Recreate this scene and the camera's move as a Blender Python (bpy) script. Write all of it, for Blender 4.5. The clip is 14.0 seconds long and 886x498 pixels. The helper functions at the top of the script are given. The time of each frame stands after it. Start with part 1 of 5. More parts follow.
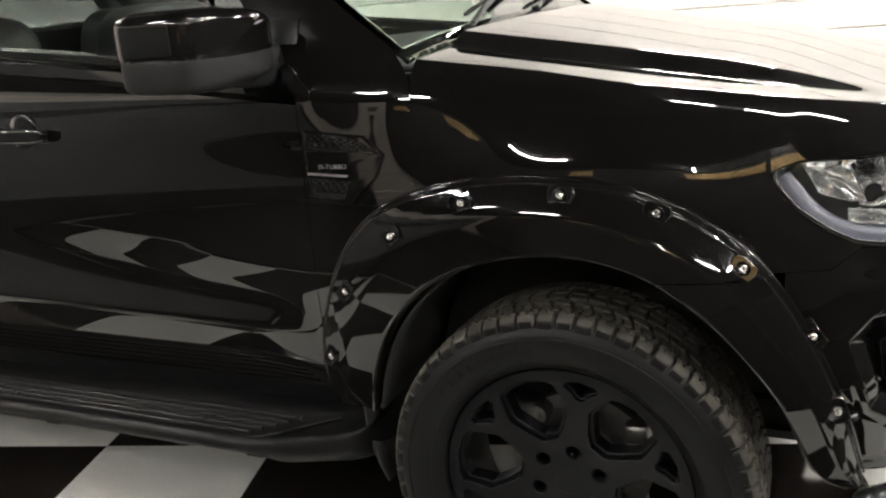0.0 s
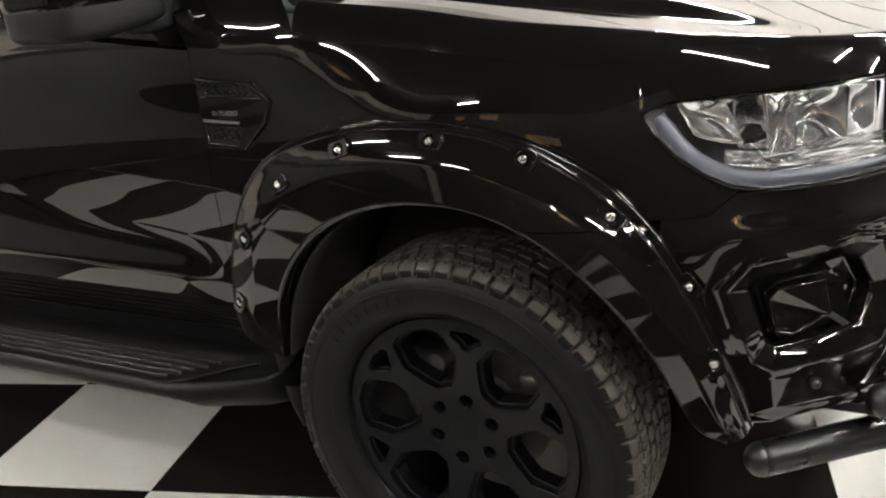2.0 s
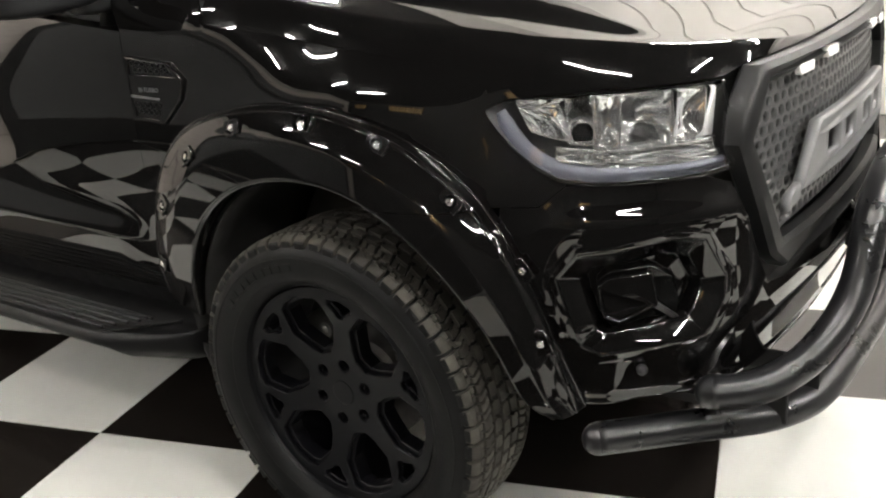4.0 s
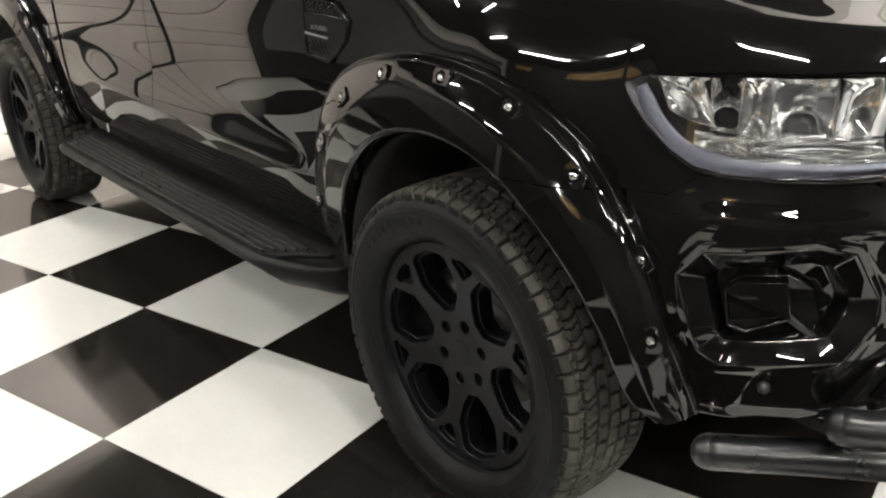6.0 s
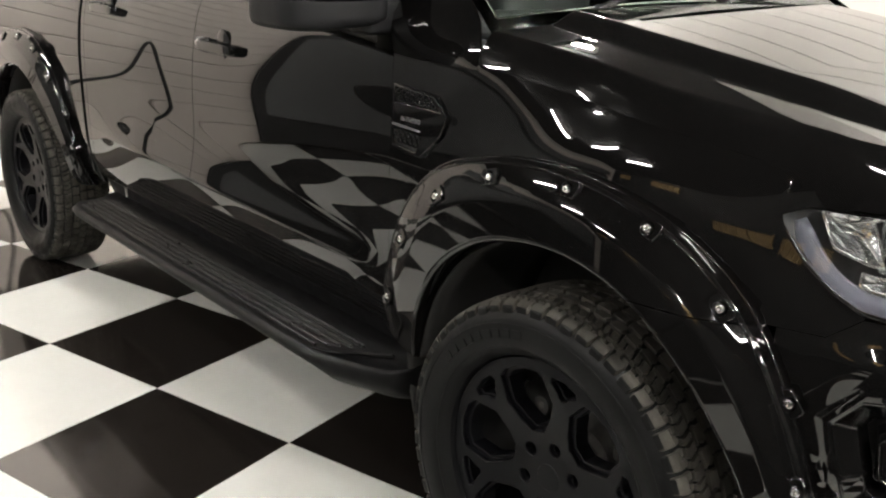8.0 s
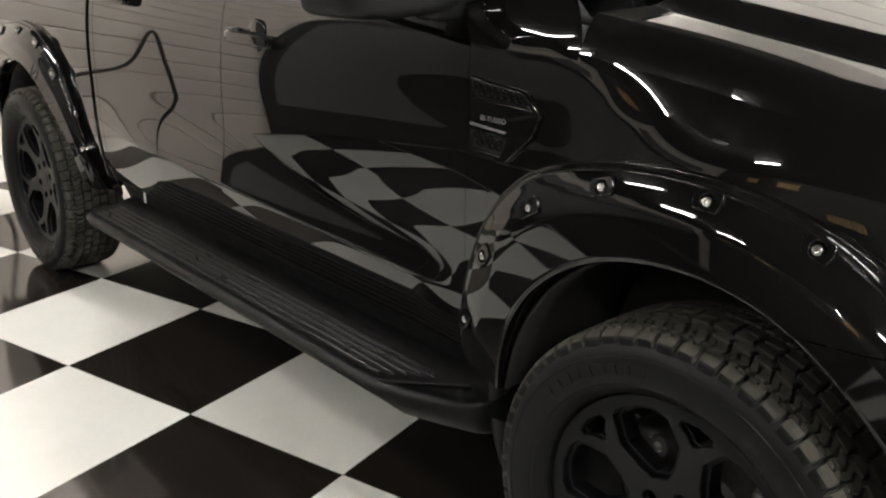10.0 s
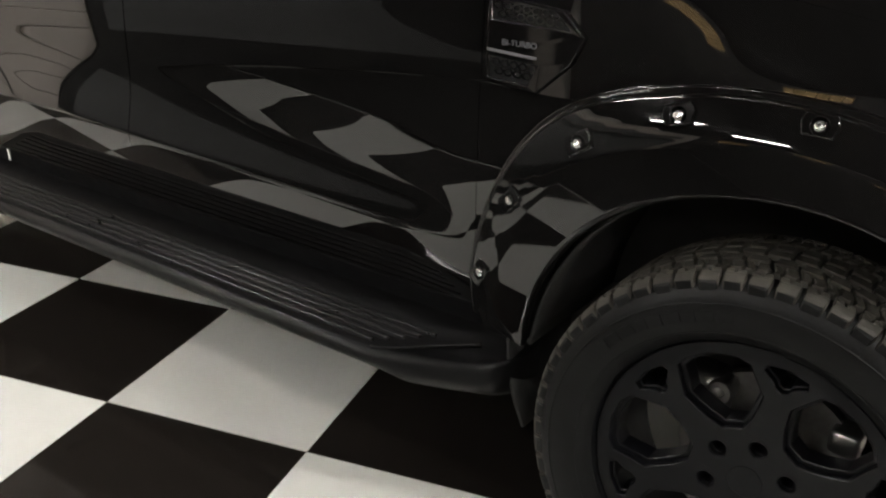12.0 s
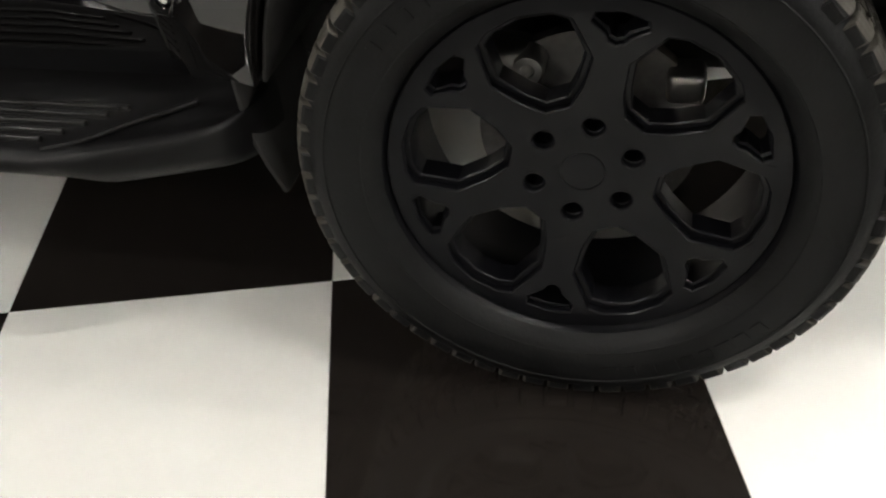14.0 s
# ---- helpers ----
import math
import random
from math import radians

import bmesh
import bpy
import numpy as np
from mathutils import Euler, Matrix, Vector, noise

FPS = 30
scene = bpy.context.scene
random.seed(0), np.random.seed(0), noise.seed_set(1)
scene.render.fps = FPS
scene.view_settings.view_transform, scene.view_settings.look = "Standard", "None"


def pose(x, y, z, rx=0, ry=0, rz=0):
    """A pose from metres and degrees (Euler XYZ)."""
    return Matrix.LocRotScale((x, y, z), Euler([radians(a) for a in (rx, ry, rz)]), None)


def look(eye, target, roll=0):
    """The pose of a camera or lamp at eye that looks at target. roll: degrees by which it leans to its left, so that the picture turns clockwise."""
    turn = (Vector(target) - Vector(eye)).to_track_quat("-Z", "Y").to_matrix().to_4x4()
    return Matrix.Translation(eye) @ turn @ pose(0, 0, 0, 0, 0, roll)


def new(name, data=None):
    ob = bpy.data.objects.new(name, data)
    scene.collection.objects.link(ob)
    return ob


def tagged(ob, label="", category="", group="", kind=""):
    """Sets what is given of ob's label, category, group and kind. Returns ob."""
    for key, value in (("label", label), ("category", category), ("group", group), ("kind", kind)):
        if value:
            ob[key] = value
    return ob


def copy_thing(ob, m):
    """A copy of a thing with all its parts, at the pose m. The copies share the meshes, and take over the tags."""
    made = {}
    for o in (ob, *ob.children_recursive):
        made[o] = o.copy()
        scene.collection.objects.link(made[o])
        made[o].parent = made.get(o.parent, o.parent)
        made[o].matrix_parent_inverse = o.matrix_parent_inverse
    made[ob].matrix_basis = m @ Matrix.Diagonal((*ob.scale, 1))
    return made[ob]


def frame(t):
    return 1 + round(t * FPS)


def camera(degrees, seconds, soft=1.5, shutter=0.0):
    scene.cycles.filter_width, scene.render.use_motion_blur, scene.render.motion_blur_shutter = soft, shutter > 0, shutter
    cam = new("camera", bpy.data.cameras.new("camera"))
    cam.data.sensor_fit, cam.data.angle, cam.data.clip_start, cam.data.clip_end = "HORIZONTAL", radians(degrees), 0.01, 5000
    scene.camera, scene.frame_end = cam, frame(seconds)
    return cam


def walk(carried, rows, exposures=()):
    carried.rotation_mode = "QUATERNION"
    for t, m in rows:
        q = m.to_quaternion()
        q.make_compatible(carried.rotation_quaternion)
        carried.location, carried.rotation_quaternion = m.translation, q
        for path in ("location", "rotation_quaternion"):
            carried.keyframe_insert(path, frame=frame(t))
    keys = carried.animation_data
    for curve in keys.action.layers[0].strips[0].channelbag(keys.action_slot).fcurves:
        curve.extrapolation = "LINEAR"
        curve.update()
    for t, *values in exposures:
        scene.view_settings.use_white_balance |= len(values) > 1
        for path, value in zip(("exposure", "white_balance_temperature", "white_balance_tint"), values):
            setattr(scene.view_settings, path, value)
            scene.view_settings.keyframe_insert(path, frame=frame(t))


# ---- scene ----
cam = camera(51.7, 14.0, soft=2.2)
PATH = [
    (0, (0.069, -0.115, 1.423), (-0.253, 1.779, 0.869), -4.9),
    (0.5, (0.162, -0.106, 1.421), (-0.123, 1.786, 0.839), -4.9),
    (1, (0.268, -0.065, 1.411), (-0.119, 1.791, 0.777), -4.6),
    (1.5, (0.367, -0.021, 1.41), (-0.059, 1.817, 0.745), -5.0),
    (2, (0.439, -0.001, 1.402), (-0.051, 1.816, 0.725), -7.0),
    (2.5, (0.555, -0.044, 1.408), (-0.016, 1.761, 0.765), -7.0),
    (3, (0.698, -0.087, 1.417), (0.124, 1.713, 0.761), -6.8),
    (3.2, (0.749, -0.091, 1.41), (0.179, 1.711, 0.754), -6.9),
    (5.3, (1.012, 0.124, 1.386), (0.048, 1.706, 0.634), -1.6),
    (5.5, (1.033, 0.129, 1.386), (0.023, 1.683, 0.635), -1.7),
    (6, (1.057, 0.143, 1.388), (-0.047, 1.63, 0.632), -3.1),
    (6.5, (1.006, 0.148, 1.404), (-0.134, 1.624, 0.683), -2.3),
    (7, (0.911, 0.127, 1.408), (-0.199, 1.646, 0.73), -0.1),
    (7.5, (0.81, 0.097, 1.413), (-0.256, 1.659, 0.763), 2.0),
    (8, (0.719, 0.086, 1.427), (-0.322, 1.679, 0.814), 2.0),
    (8.5, (0.643, 0.093, 1.426), (-0.431, 1.657, 0.795), 1.5),
    (8.7, (0.602, 0.113, 1.425), (-0.486, 1.661, 0.775), 1.0),
    (10.8, (0.228, 0.235, 1.41), (-0.701, 1.889, 0.776), 1.2),
    (11, (0.165, 0.209, 1.415), (-0.737, 1.88, 0.787), 1.5),
    (11.5, (0.037, 0.181, 1.417), (-0.821, 1.863, 0.756), 0.6),
    (12, (-0.057, 0.234, 1.35), (-0.679, 1.969, 0.572), 1.4),
    (12.5, (-0.168, 0.352, 1.276), (-0.61, 2.058, 0.33), -0.1),
    (13, (-0.257, 0.453, 1.235), (-0.431, 2.138, 0.172), 0.6),
    (13.5, (-0.324, 0.544, 1.16), (-0.295, 2.174, 0.001), -1.2),
    (14, (-0.216, 0.605, 1.107), (-0.185, 2.154, -0.157), -4.8),
]
EXPOSURES = [(0, 0.30), (3.2, 0.18), (6.5, 0.28), (8.7, 0.12), (10.8, 0.06), (12.0, 0.11), (13.0, 0.16), (14, 0.24)]
walk(cam, [(t, look(eye, target, roll)) for t, eye, target, roll in PATH], EXPOSURES)

# ---- light and exposure ----
world = bpy.data.worlds.new("world")
scene.world = world
world.use_nodes = True
world.node_tree.nodes["Background"].inputs[0].default_value = (0.6, 0.65, 0.7, 1)
world.node_tree.nodes["Background"].inputs[1].default_value = 0.02
TUBE_POWER = 370.0


# ---- materials ----
def material(name, color, rough=0.5, metal=0.0, coat=0.0, vary=0.0, scale=8.0, bump=0.0, bump_scale=60.0, rough_vary=0.0, spec=0.5):
    m = bpy.data.materials.new(name)
    m.use_nodes = True
    nt = m.node_tree
    b = nt.nodes["Principled BSDF"]
    b.inputs["Base Color"].default_value = (*color, 1)
    b.inputs["Roughness"].default_value = rough
    b.inputs["Metallic"].default_value = metal
    b.inputs["Coat Weight"].default_value = coat
    b.inputs["Coat Roughness"].default_value = 0.015
    b.inputs["Specular IOR Level"].default_value = spec
    tc = nt.nodes.new("ShaderNodeTexCoord")
    if vary or rough_vary:
        n1 = nt.nodes.new("ShaderNodeTexNoise")
        n1.inputs["Scale"].default_value = scale
        n1.inputs["Detail"].default_value = 6
        n1.inputs["Roughness"].default_value = 0.65
        nt.links.new(tc.outputs["Object"], n1.inputs["Vector"])
        if vary:
            r = nt.nodes.new("ShaderNodeMapRange")
            r.inputs[1].default_value, r.inputs[2].default_value = 0.3, 0.7
            r.inputs[3].default_value, r.inputs[4].default_value = 1 - vary, 1 + vary
            nt.links.new(n1.outputs["Fac"], r.inputs[0])
            mix = nt.nodes.new("ShaderNodeVectorMath")
            mix.operation = "SCALE"
            mix.inputs[0].default_value = color
            nt.links.new(r.outputs[0], mix.inputs["Scale"])
            nt.links.new(mix.outputs[0], b.inputs["Base Color"])
        if rough_vary:
            r2 = nt.nodes.new("ShaderNodeMapRange")
            r2.inputs[1].default_value, r2.inputs[2].default_value = 0.3, 0.7
            r2.inputs[3].default_value, r2.inputs[4].default_value = max(0.0, rough - rough_vary), rough + rough_vary
            nt.links.new(n1.outputs["Fac"], r2.inputs[0])
            nt.links.new(r2.outputs[0], b.inputs["Roughness"])
    if bump:
        n2 = nt.nodes.new("ShaderNodeTexNoise")
        n2.inputs["Scale"].default_value = bump_scale
        n2.inputs["Detail"].default_value = 4
        nt.links.new(tc.outputs["Object"], n2.inputs["Vector"])
        bp = nt.nodes.new("ShaderNodeBump")
        bp.inputs["Strength"].default_value = bump
        bp.inputs["Distance"].default_value = 0.002
        nt.links.new(n2.outputs["Fac"], bp.inputs["Height"])
        nt.links.new(bp.outputs["Normal"], b.inputs["Normal"])
    return m


def tile_material(name, color, rough):
    """Polished floor tile: a slight tone of its own per tile, faint marbling and smears in the gloss."""
    m = material(name, color, rough, vary=0.05, scale=3.0, rough_vary=0.03)
    nt = m.node_tree
    b = nt.nodes["Principled BSDF"]
    b.inputs["Specular IOR Level"].default_value = 0.7
    info = nt.nodes.new("ShaderNodeObjectInfo")
    r = nt.nodes.new("ShaderNodeMapRange")
    r.inputs[3].default_value, r.inputs[4].default_value = 0.94, 1.04
    nt.links.new(info.outputs["Random"], r.inputs[0])
    mul = nt.nodes.new("ShaderNodeVectorMath")
    mul.operation = "SCALE"
    nt.links.new(b.inputs["Base Color"].links[0].from_socket, mul.inputs[0])
    nt.links.new(r.outputs[0], mul.inputs["Scale"])
    nt.links.new(mul.outputs[0], b.inputs["Base Color"])
    return m


def glow(name, color, strength):
    m = bpy.data.materials.new(name)
    m.use_nodes = True
    b = m.node_tree.nodes["Principled BSDF"]
    b.inputs["Base Color"].default_value = (*color, 1)
    b.inputs["Emission Color"].default_value = (*color, 1)
    b.inputs["Emission Strength"].default_value = strength
    return m


def glass(name, color, rough=0.0):
    m = bpy.data.materials.new(name)
    m.use_nodes = True
    b = m.node_tree.nodes["Principled BSDF"]
    b.inputs["Base Color"].default_value = (*color, 1)
    b.inputs["Roughness"].default_value = rough
    b.inputs["Transmission Weight"].default_value = 1.0
    b.inputs["IOR"].default_value = 1.45
    return m


PAINT = material("black_paint", (0.0036, 0.0034, 0.0034), 0.5, coat=1.0, spec=0.0)
PAINT.node_tree.nodes["Principled BSDF"].inputs["Coat IOR"].default_value = 1.55
GLOSS = material("gloss_black_plastic", (0.0036, 0.0034, 0.0034), 0.035, vary=0.1, rough_vary=0.02)
MATTE = material("matte_black_plastic", (0.006, 0.006, 0.0068), 0.5, vary=0.2, scale=20, bump=0.15, bump_scale=400, rough_vary=0.08, spec=0.25)
SATIN = material("satin_black_bar", (0.008, 0.008, 0.009), 0.3, vary=0.15, bump=0.04, bump_scale=200, rough_vary=0.06)
STEP = material("step_plastic", (0.0042, 0.0041, 0.0044), 0.44, vary=0.3, scale=14, bump=0.12, bump_scale=300, rough_vary=0.08, spec=0.17)
# Ribs' highlights put partly into a lighter colour than the step's.
RIB = material("highlit_step_rib", (0.0085, 0.0083, 0.0085), 0.34, vary=0.4, scale=20, bump=0.1, bump_scale=300, rough_vary=0.1, spec=0.4)
WHEELMAT = material("matte_black_alloy", (0.0026, 0.0027, 0.0036), 0.38, vary=0.2, scale=10, bump=0.06, bump_scale=300, rough_vary=0.08, spec=0.16)
RUBBER = material("tyre_rubber", (0.0038, 0.0039, 0.0041), 0.52, vary=0.5, scale=18, bump=0.3, bump_scale=160, rough_vary=0.12, spec=0.18)
TREADMAT = material("tread_rubber", (0.044, 0.0405, 0.0345), 0.75, vary=0.35, scale=25, bump=0.4, bump_scale=120, spec=0.25)
tread_nodes = TREADMAT.node_tree
island = tread_nodes.nodes.new("ShaderNodeNewGeometry")
tone = tread_nodes.nodes.new("ShaderNodeMapRange")
tone.inputs[3].default_value, tone.inputs[4].default_value = 0.70, 1.25
tread_nodes.links.new(island.outputs["Random Per Island"], tone.inputs[0])
toned = tread_nodes.nodes.new("ShaderNodeVectorMath")
toned.operation = "SCALE"
tread_nodes.links.new(tread_nodes.nodes["Principled BSDF"].inputs["Base Color"].links[0].from_socket, toned.inputs[0])
tread_nodes.links.new(tone.outputs[0], toned.inputs["Scale"])
tread_nodes.links.new(toned.outputs[0], tread_nodes.nodes["Principled BSDF"].inputs["Base Color"])
LINER = material("wheel_liner", (0.026, 0.0255, 0.025), 0.85, vary=0.2, bump=0.2, spec=0.15)
STEEL = material("brushed_steel", (0.45, 0.44, 0.42), 0.35, metal=1.0, vary=0.15, scale=30)
ZINC = material("zinc_screw", (0.6, 0.6, 0.58), 0.22, metal=1.0, vary=0.1, scale=90)
CHROME = material("chrome", (0.96, 0.97, 0.98), 0.10, metal=1.0, bump=0.12, bump_scale=45)
MIRROR = material("mirror_silver", (0.85, 0.86, 0.87), 0.02, metal=1.0)
CAST = material("cast_iron", (0.16, 0.155, 0.15), 0.55, metal=0.6, vary=0.3, scale=30, bump=0.2)
GREYTRIM = material("grey_trim", (0.0085, 0.0085, 0.009), 0.42, vary=0.15, scale=30, bump=0.05, bump_scale=300, spec=0.2)
MESHGREY = material("grey_grille_mesh", (0.05, 0.05, 0.051), 0.35, vary=0.1, scale=30)
EMBLEM = material("grey_emblem", (0.13, 0.13, 0.135), 0.4, vary=0.08, scale=30)
BRIGHT = material("silver_blade", (0.85, 0.85, 0.85), 0.35, metal=0.6, vary=0.05, scale=30)
DRL = material("frosted_light_guide", (0.055, 0.058, 0.075), 0.3, vary=0.06, scale=20)
HANDLEGREY = material("handle_grey", (0.045, 0.044, 0.043), 0.3, vary=0.2, scale=30)
LAMPDARK = material("lamp_housing", (0.035, 0.035, 0.037), 0.22, vary=0.2, scale=30)
CLEAR = glass("clear_lens", (1, 1, 1))
TINT = glass("tinted_glass", (0.10, 0.11, 0.11))
SIDEGLASS = glass("side_glass", (0.72, 0.80, 0.75))
SCREEN = glass("windscreen_glass", (0.84, 0.95, 0.88))
DASH = material("dark_dashboard", (0.02, 0.02, 0.021), 0.6, vary=0.2, bump=0.2, bump_scale=300)
WHITE_TILE = tile_material("white_tile", (0.80, 0.80, 0.765), 0.10)
BLACK_TILE = tile_material("black_tile", (0.0135, 0.0112, 0.0098), 0.09)
BOARD = material("white_board", (0.76, 0.685, 0.63), 0.45, vary=0.06, scale=3, bump=0.25, bump_scale=18, rough_vary=0.08)
BOARD_NORTH = material("white_board_north", (0.77, 0.735, 0.70), 0.45, vary=0.06, scale=3, bump=0.25, bump_scale=18, rough_vary=0.08)
PLASTER = material("wall_backing", (0.5, 0.48, 0.45), 0.9, vary=0.1, bump=0.2)
DARKSHEET = material("dark_sheet", (0.010, 0.0095, 0.009), 0.8, vary=0.2, scale=9, bump=0.3, bump_scale=90, spec=0.15)
DARKWALL = material("dark_wall_paint", (0.014, 0.0133, 0.0126), 0.7, vary=0.2, scale=2, bump=0.15)
CEIL = material("dark_ceiling", (0.007, 0.0067, 0.0064), 0.9, vary=0.2, bump=0.2)
SHUTTER = material("grey_door_panel", (0.135, 0.136, 0.138), 0.5, vary=0.06, bump=0.05)
BLACKTRIM = material("black_frame", (0.012, 0.012, 0.012), 0.5, vary=0.1)
PINE = material("pine_board", (0.50, 0.33, 0.14), 0.6, vary=0.2, scale=6, bump=0.1)
CABLE = material("black_cable", (0.01, 0.01, 0.01), 0.5, vary=0.1)
LABELW = material("white_label", (0.75, 0.75, 0.72), 0.5, vary=0.05)
TUBE = glow("lamp_tube", (1.0, 0.965, 0.90), TUBE_POWER)
FITTING = material("lamp_fitting", (0.7, 0.7, 0.68), 0.4, vary=0.05)
LED = material("white_marker_lens", (0.85, 0.85, 0.85), 0.2, vary=0.03)
DARKLENS = material("dark_lens", (0.003, 0.003, 0.003), 0.12, vary=0.1, spec=0.2)
SILVER = material("silver_badge", (0.24, 0.24, 0.25), 0.4, metal=0.8, vary=0.1, scale=40)


# ---- mesh tools ----
def spline(keys):
    """A smooth curve through (x, y) keys (natural cubic); straight on past the ends."""
    k = np.array(keys, float)
    x, n = k[:, 0], len(k)
    h = np.diff(x)
    a = np.eye(n)
    r = np.zeros_like(k[:, 1:])
    for i in range(1, n - 1):
        a[i, i - 1:i + 2] = h[i - 1], 2 * (h[i - 1] + h[i]), h[i]
        r[i] = 3 * ((k[i + 1, 1:] - k[i, 1:]) / h[i] - (k[i, 1:] - k[i - 1, 1:]) / h[i - 1])
    c = np.linalg.solve(a, r)

    def f(t):
        t = np.clip(np.asarray(t, float), x[0], x[-1])
        i = np.clip(np.searchsorted(x, t) - 1, 0, n - 2)
        d = (t - x[i])[..., None]
        hi = h[i][..., None]
        b = (k[i + 1, 1:] - k[i, 1:]) / hi - hi * (2 * c[i] + c[i + 1]) / 3
        out = k[i, 1:] + d * (b + d * (c[i] + d * (c[i + 1] - c[i]) / (3 * hi)))
        return out[..., 0] if out.shape[-1] == 1 else out

    return f


def curve_through(points):
    """A smooth curve through points of any dimension, over 0 to 1 of its length."""
    p = np.array(points, float)
    s = np.concatenate([[0], np.cumsum(np.linalg.norm(np.diff(p, axis=0), axis=1))])
    return spline(np.column_stack([s / s[-1], p]))


def smooth(a, b, x):
    t = np.clip((np.asarray(x, float) - a) / (b - a), 0, 1)
    return t * t * (3 - 2 * t)


def mesh_of(verts, faces, shade=True):
    me = bpy.data.meshes.new("mesh")
    me.from_pydata([tuple(map(float, v)) for v in verts], [], [tuple(map(int, f)) for f in faces])
    bm = bmesh.new()
    bm.from_mesh(me)
    bmesh.ops.remove_doubles(bm, verts=bm.verts, dist=1e-5)
    bmesh.ops.recalc_face_normals(bm, faces=bm.faces)
    bm.to_mesh(me)
    bm.free()
    me.polygons.foreach_set("use_smooth", [shade] * len(me.polygons))
    return me


def part(name, me, mat, parent=None, label="", solid=0.0, bevel=0.0, sharp=0.0, rim=True):
    """Links a mesh as one object under a thing or a part."""
    ob = new(name, me)
    if not me.materials:
        me.materials.append(mat)
    if parent:
        ob.parent = parent
    if label:
        ob["label"] = label
    if solid:
        md = ob.modifiers.new("thickness", "SOLIDIFY")
        md.thickness, md.offset, md.use_rim = solid, -1, rim
    if bevel:
        md = ob.modifiers.new("edges", "BEVEL")
        md.width, md.segments, md.limit_method, md.angle_limit = bevel, 2, "ANGLE", radians(35)
    if sharp:
        me.set_sharp_from_angle(angle=radians(sharp))
    return ob


def grid(points):
    """Mesh of a (rows, columns, 3) array of points."""
    p = np.asarray(points, float)
    n, m = p.shape[:2]
    i = np.arange(n * m).reshape(n, m)
    f = np.stack([i[:-1, :-1], i[1:, :-1], i[1:, 1:], i[:-1, 1:]], -1).reshape(-1, 4)
    return p.reshape(-1, 3), f


def grid_mesh(points, shade=True):
    return mesh_of(*grid(points), shade)


def box_data(c, s):
    c, s = np.array(c, float), np.array(s, float) / 2
    v = [c + s * (i, j, k) for i in (-1, 1) for j in (-1, 1) for k in (-1, 1)]
    f = [(0, 1, 3, 2), (4, 6, 7, 5), (0, 4, 5, 1), (2, 3, 7, 6), (0, 2, 6, 4), (1, 5, 7, 3)]
    return v, f


def box(c, s):
    return mesh_of(*box_data(c, s), shade=False)


def join(*datas):
    v, f = [], []
    for a, b in datas:
        o = len(v)
        v += list(a)
        f += [tuple(int(i) + o for i in q) for q in b]
    return v, f


def tube_data(points, radius, sides=14, steps=60, caps=True):
    """A round tube along a smooth curve through the points."""
    cv = curve_through(points) if len(points) > 2 else (lambda t: np.array(points[0]) + np.asarray(t)[:, None] * (np.array(points[1], float) - points[0]))
    p = cv(np.linspace(0, 1, steps))
    tan = np.gradient(p, axis=0)
    tan /= np.linalg.norm(tan, axis=1)[:, None]
    ref = np.array([0.13, 0.21, 0.97])
    rows = []
    for q, t in zip(p, tan):
        a = np.cross(t, ref)
        a /= np.linalg.norm(a)
        b = np.cross(t, a)
        th = np.linspace(0, 2 * math.pi, sides, endpoint=False)
        rows.append(q + radius * (np.cos(th)[:, None] * a + np.sin(th)[:, None] * b))
    rows = np.array(rows)
    n = len(rows)
    v = rows.reshape(-1, 3).tolist()
    f = [(i * sides + j, (i + 1) * sides + j, (i + 1) * sides + (j + 1) % sides, i * sides + (j + 1) % sides) for i in range(n - 1) for j in range(sides)]
    if caps:
        f += [tuple(range(sides)), tuple((n - 1) * sides + j for j in reversed(range(sides)))]
    return v, f


def lathe_data(profile, steps=96, axis="y"):
    """Turns (radius, along) pairs round the y axis."""
    th = np.linspace(0, 2 * math.pi, steps, endpoint=False)
    pr = np.array(profile, float)
    v = [(r * math.cos(t), a, r * math.sin(t)) for t in th for r, a in pr]
    m = len(pr)
    f = [(i * m + j, i * m + j + 1, ((i + 1) % steps) * m + j + 1, ((i + 1) % steps) * m + j) for i in range(steps) for j in range(m - 1)]
    return v, f


def blob_data(c, s, e=0.5, nu=40, nv=24):
    """A rounded box (superellipsoid)."""
    u = np.linspace(-math.pi, math.pi, nu)
    w = np.linspace(-math.pi / 2, math.pi / 2, nv)
    uu, ww = np.meshgrid(u, w, indexing="ij")
    p = lambda q: np.sign(q) * np.abs(q) ** e
    x, y, z = p(np.cos(ww)) * p(np.cos(uu)), p(np.cos(ww)) * p(np.sin(uu)), p(np.sin(ww))
    return grid(np.stack([c[0] + s[0] * x, c[1] + s[1] * y, c[2] + s[2] * z], -1))


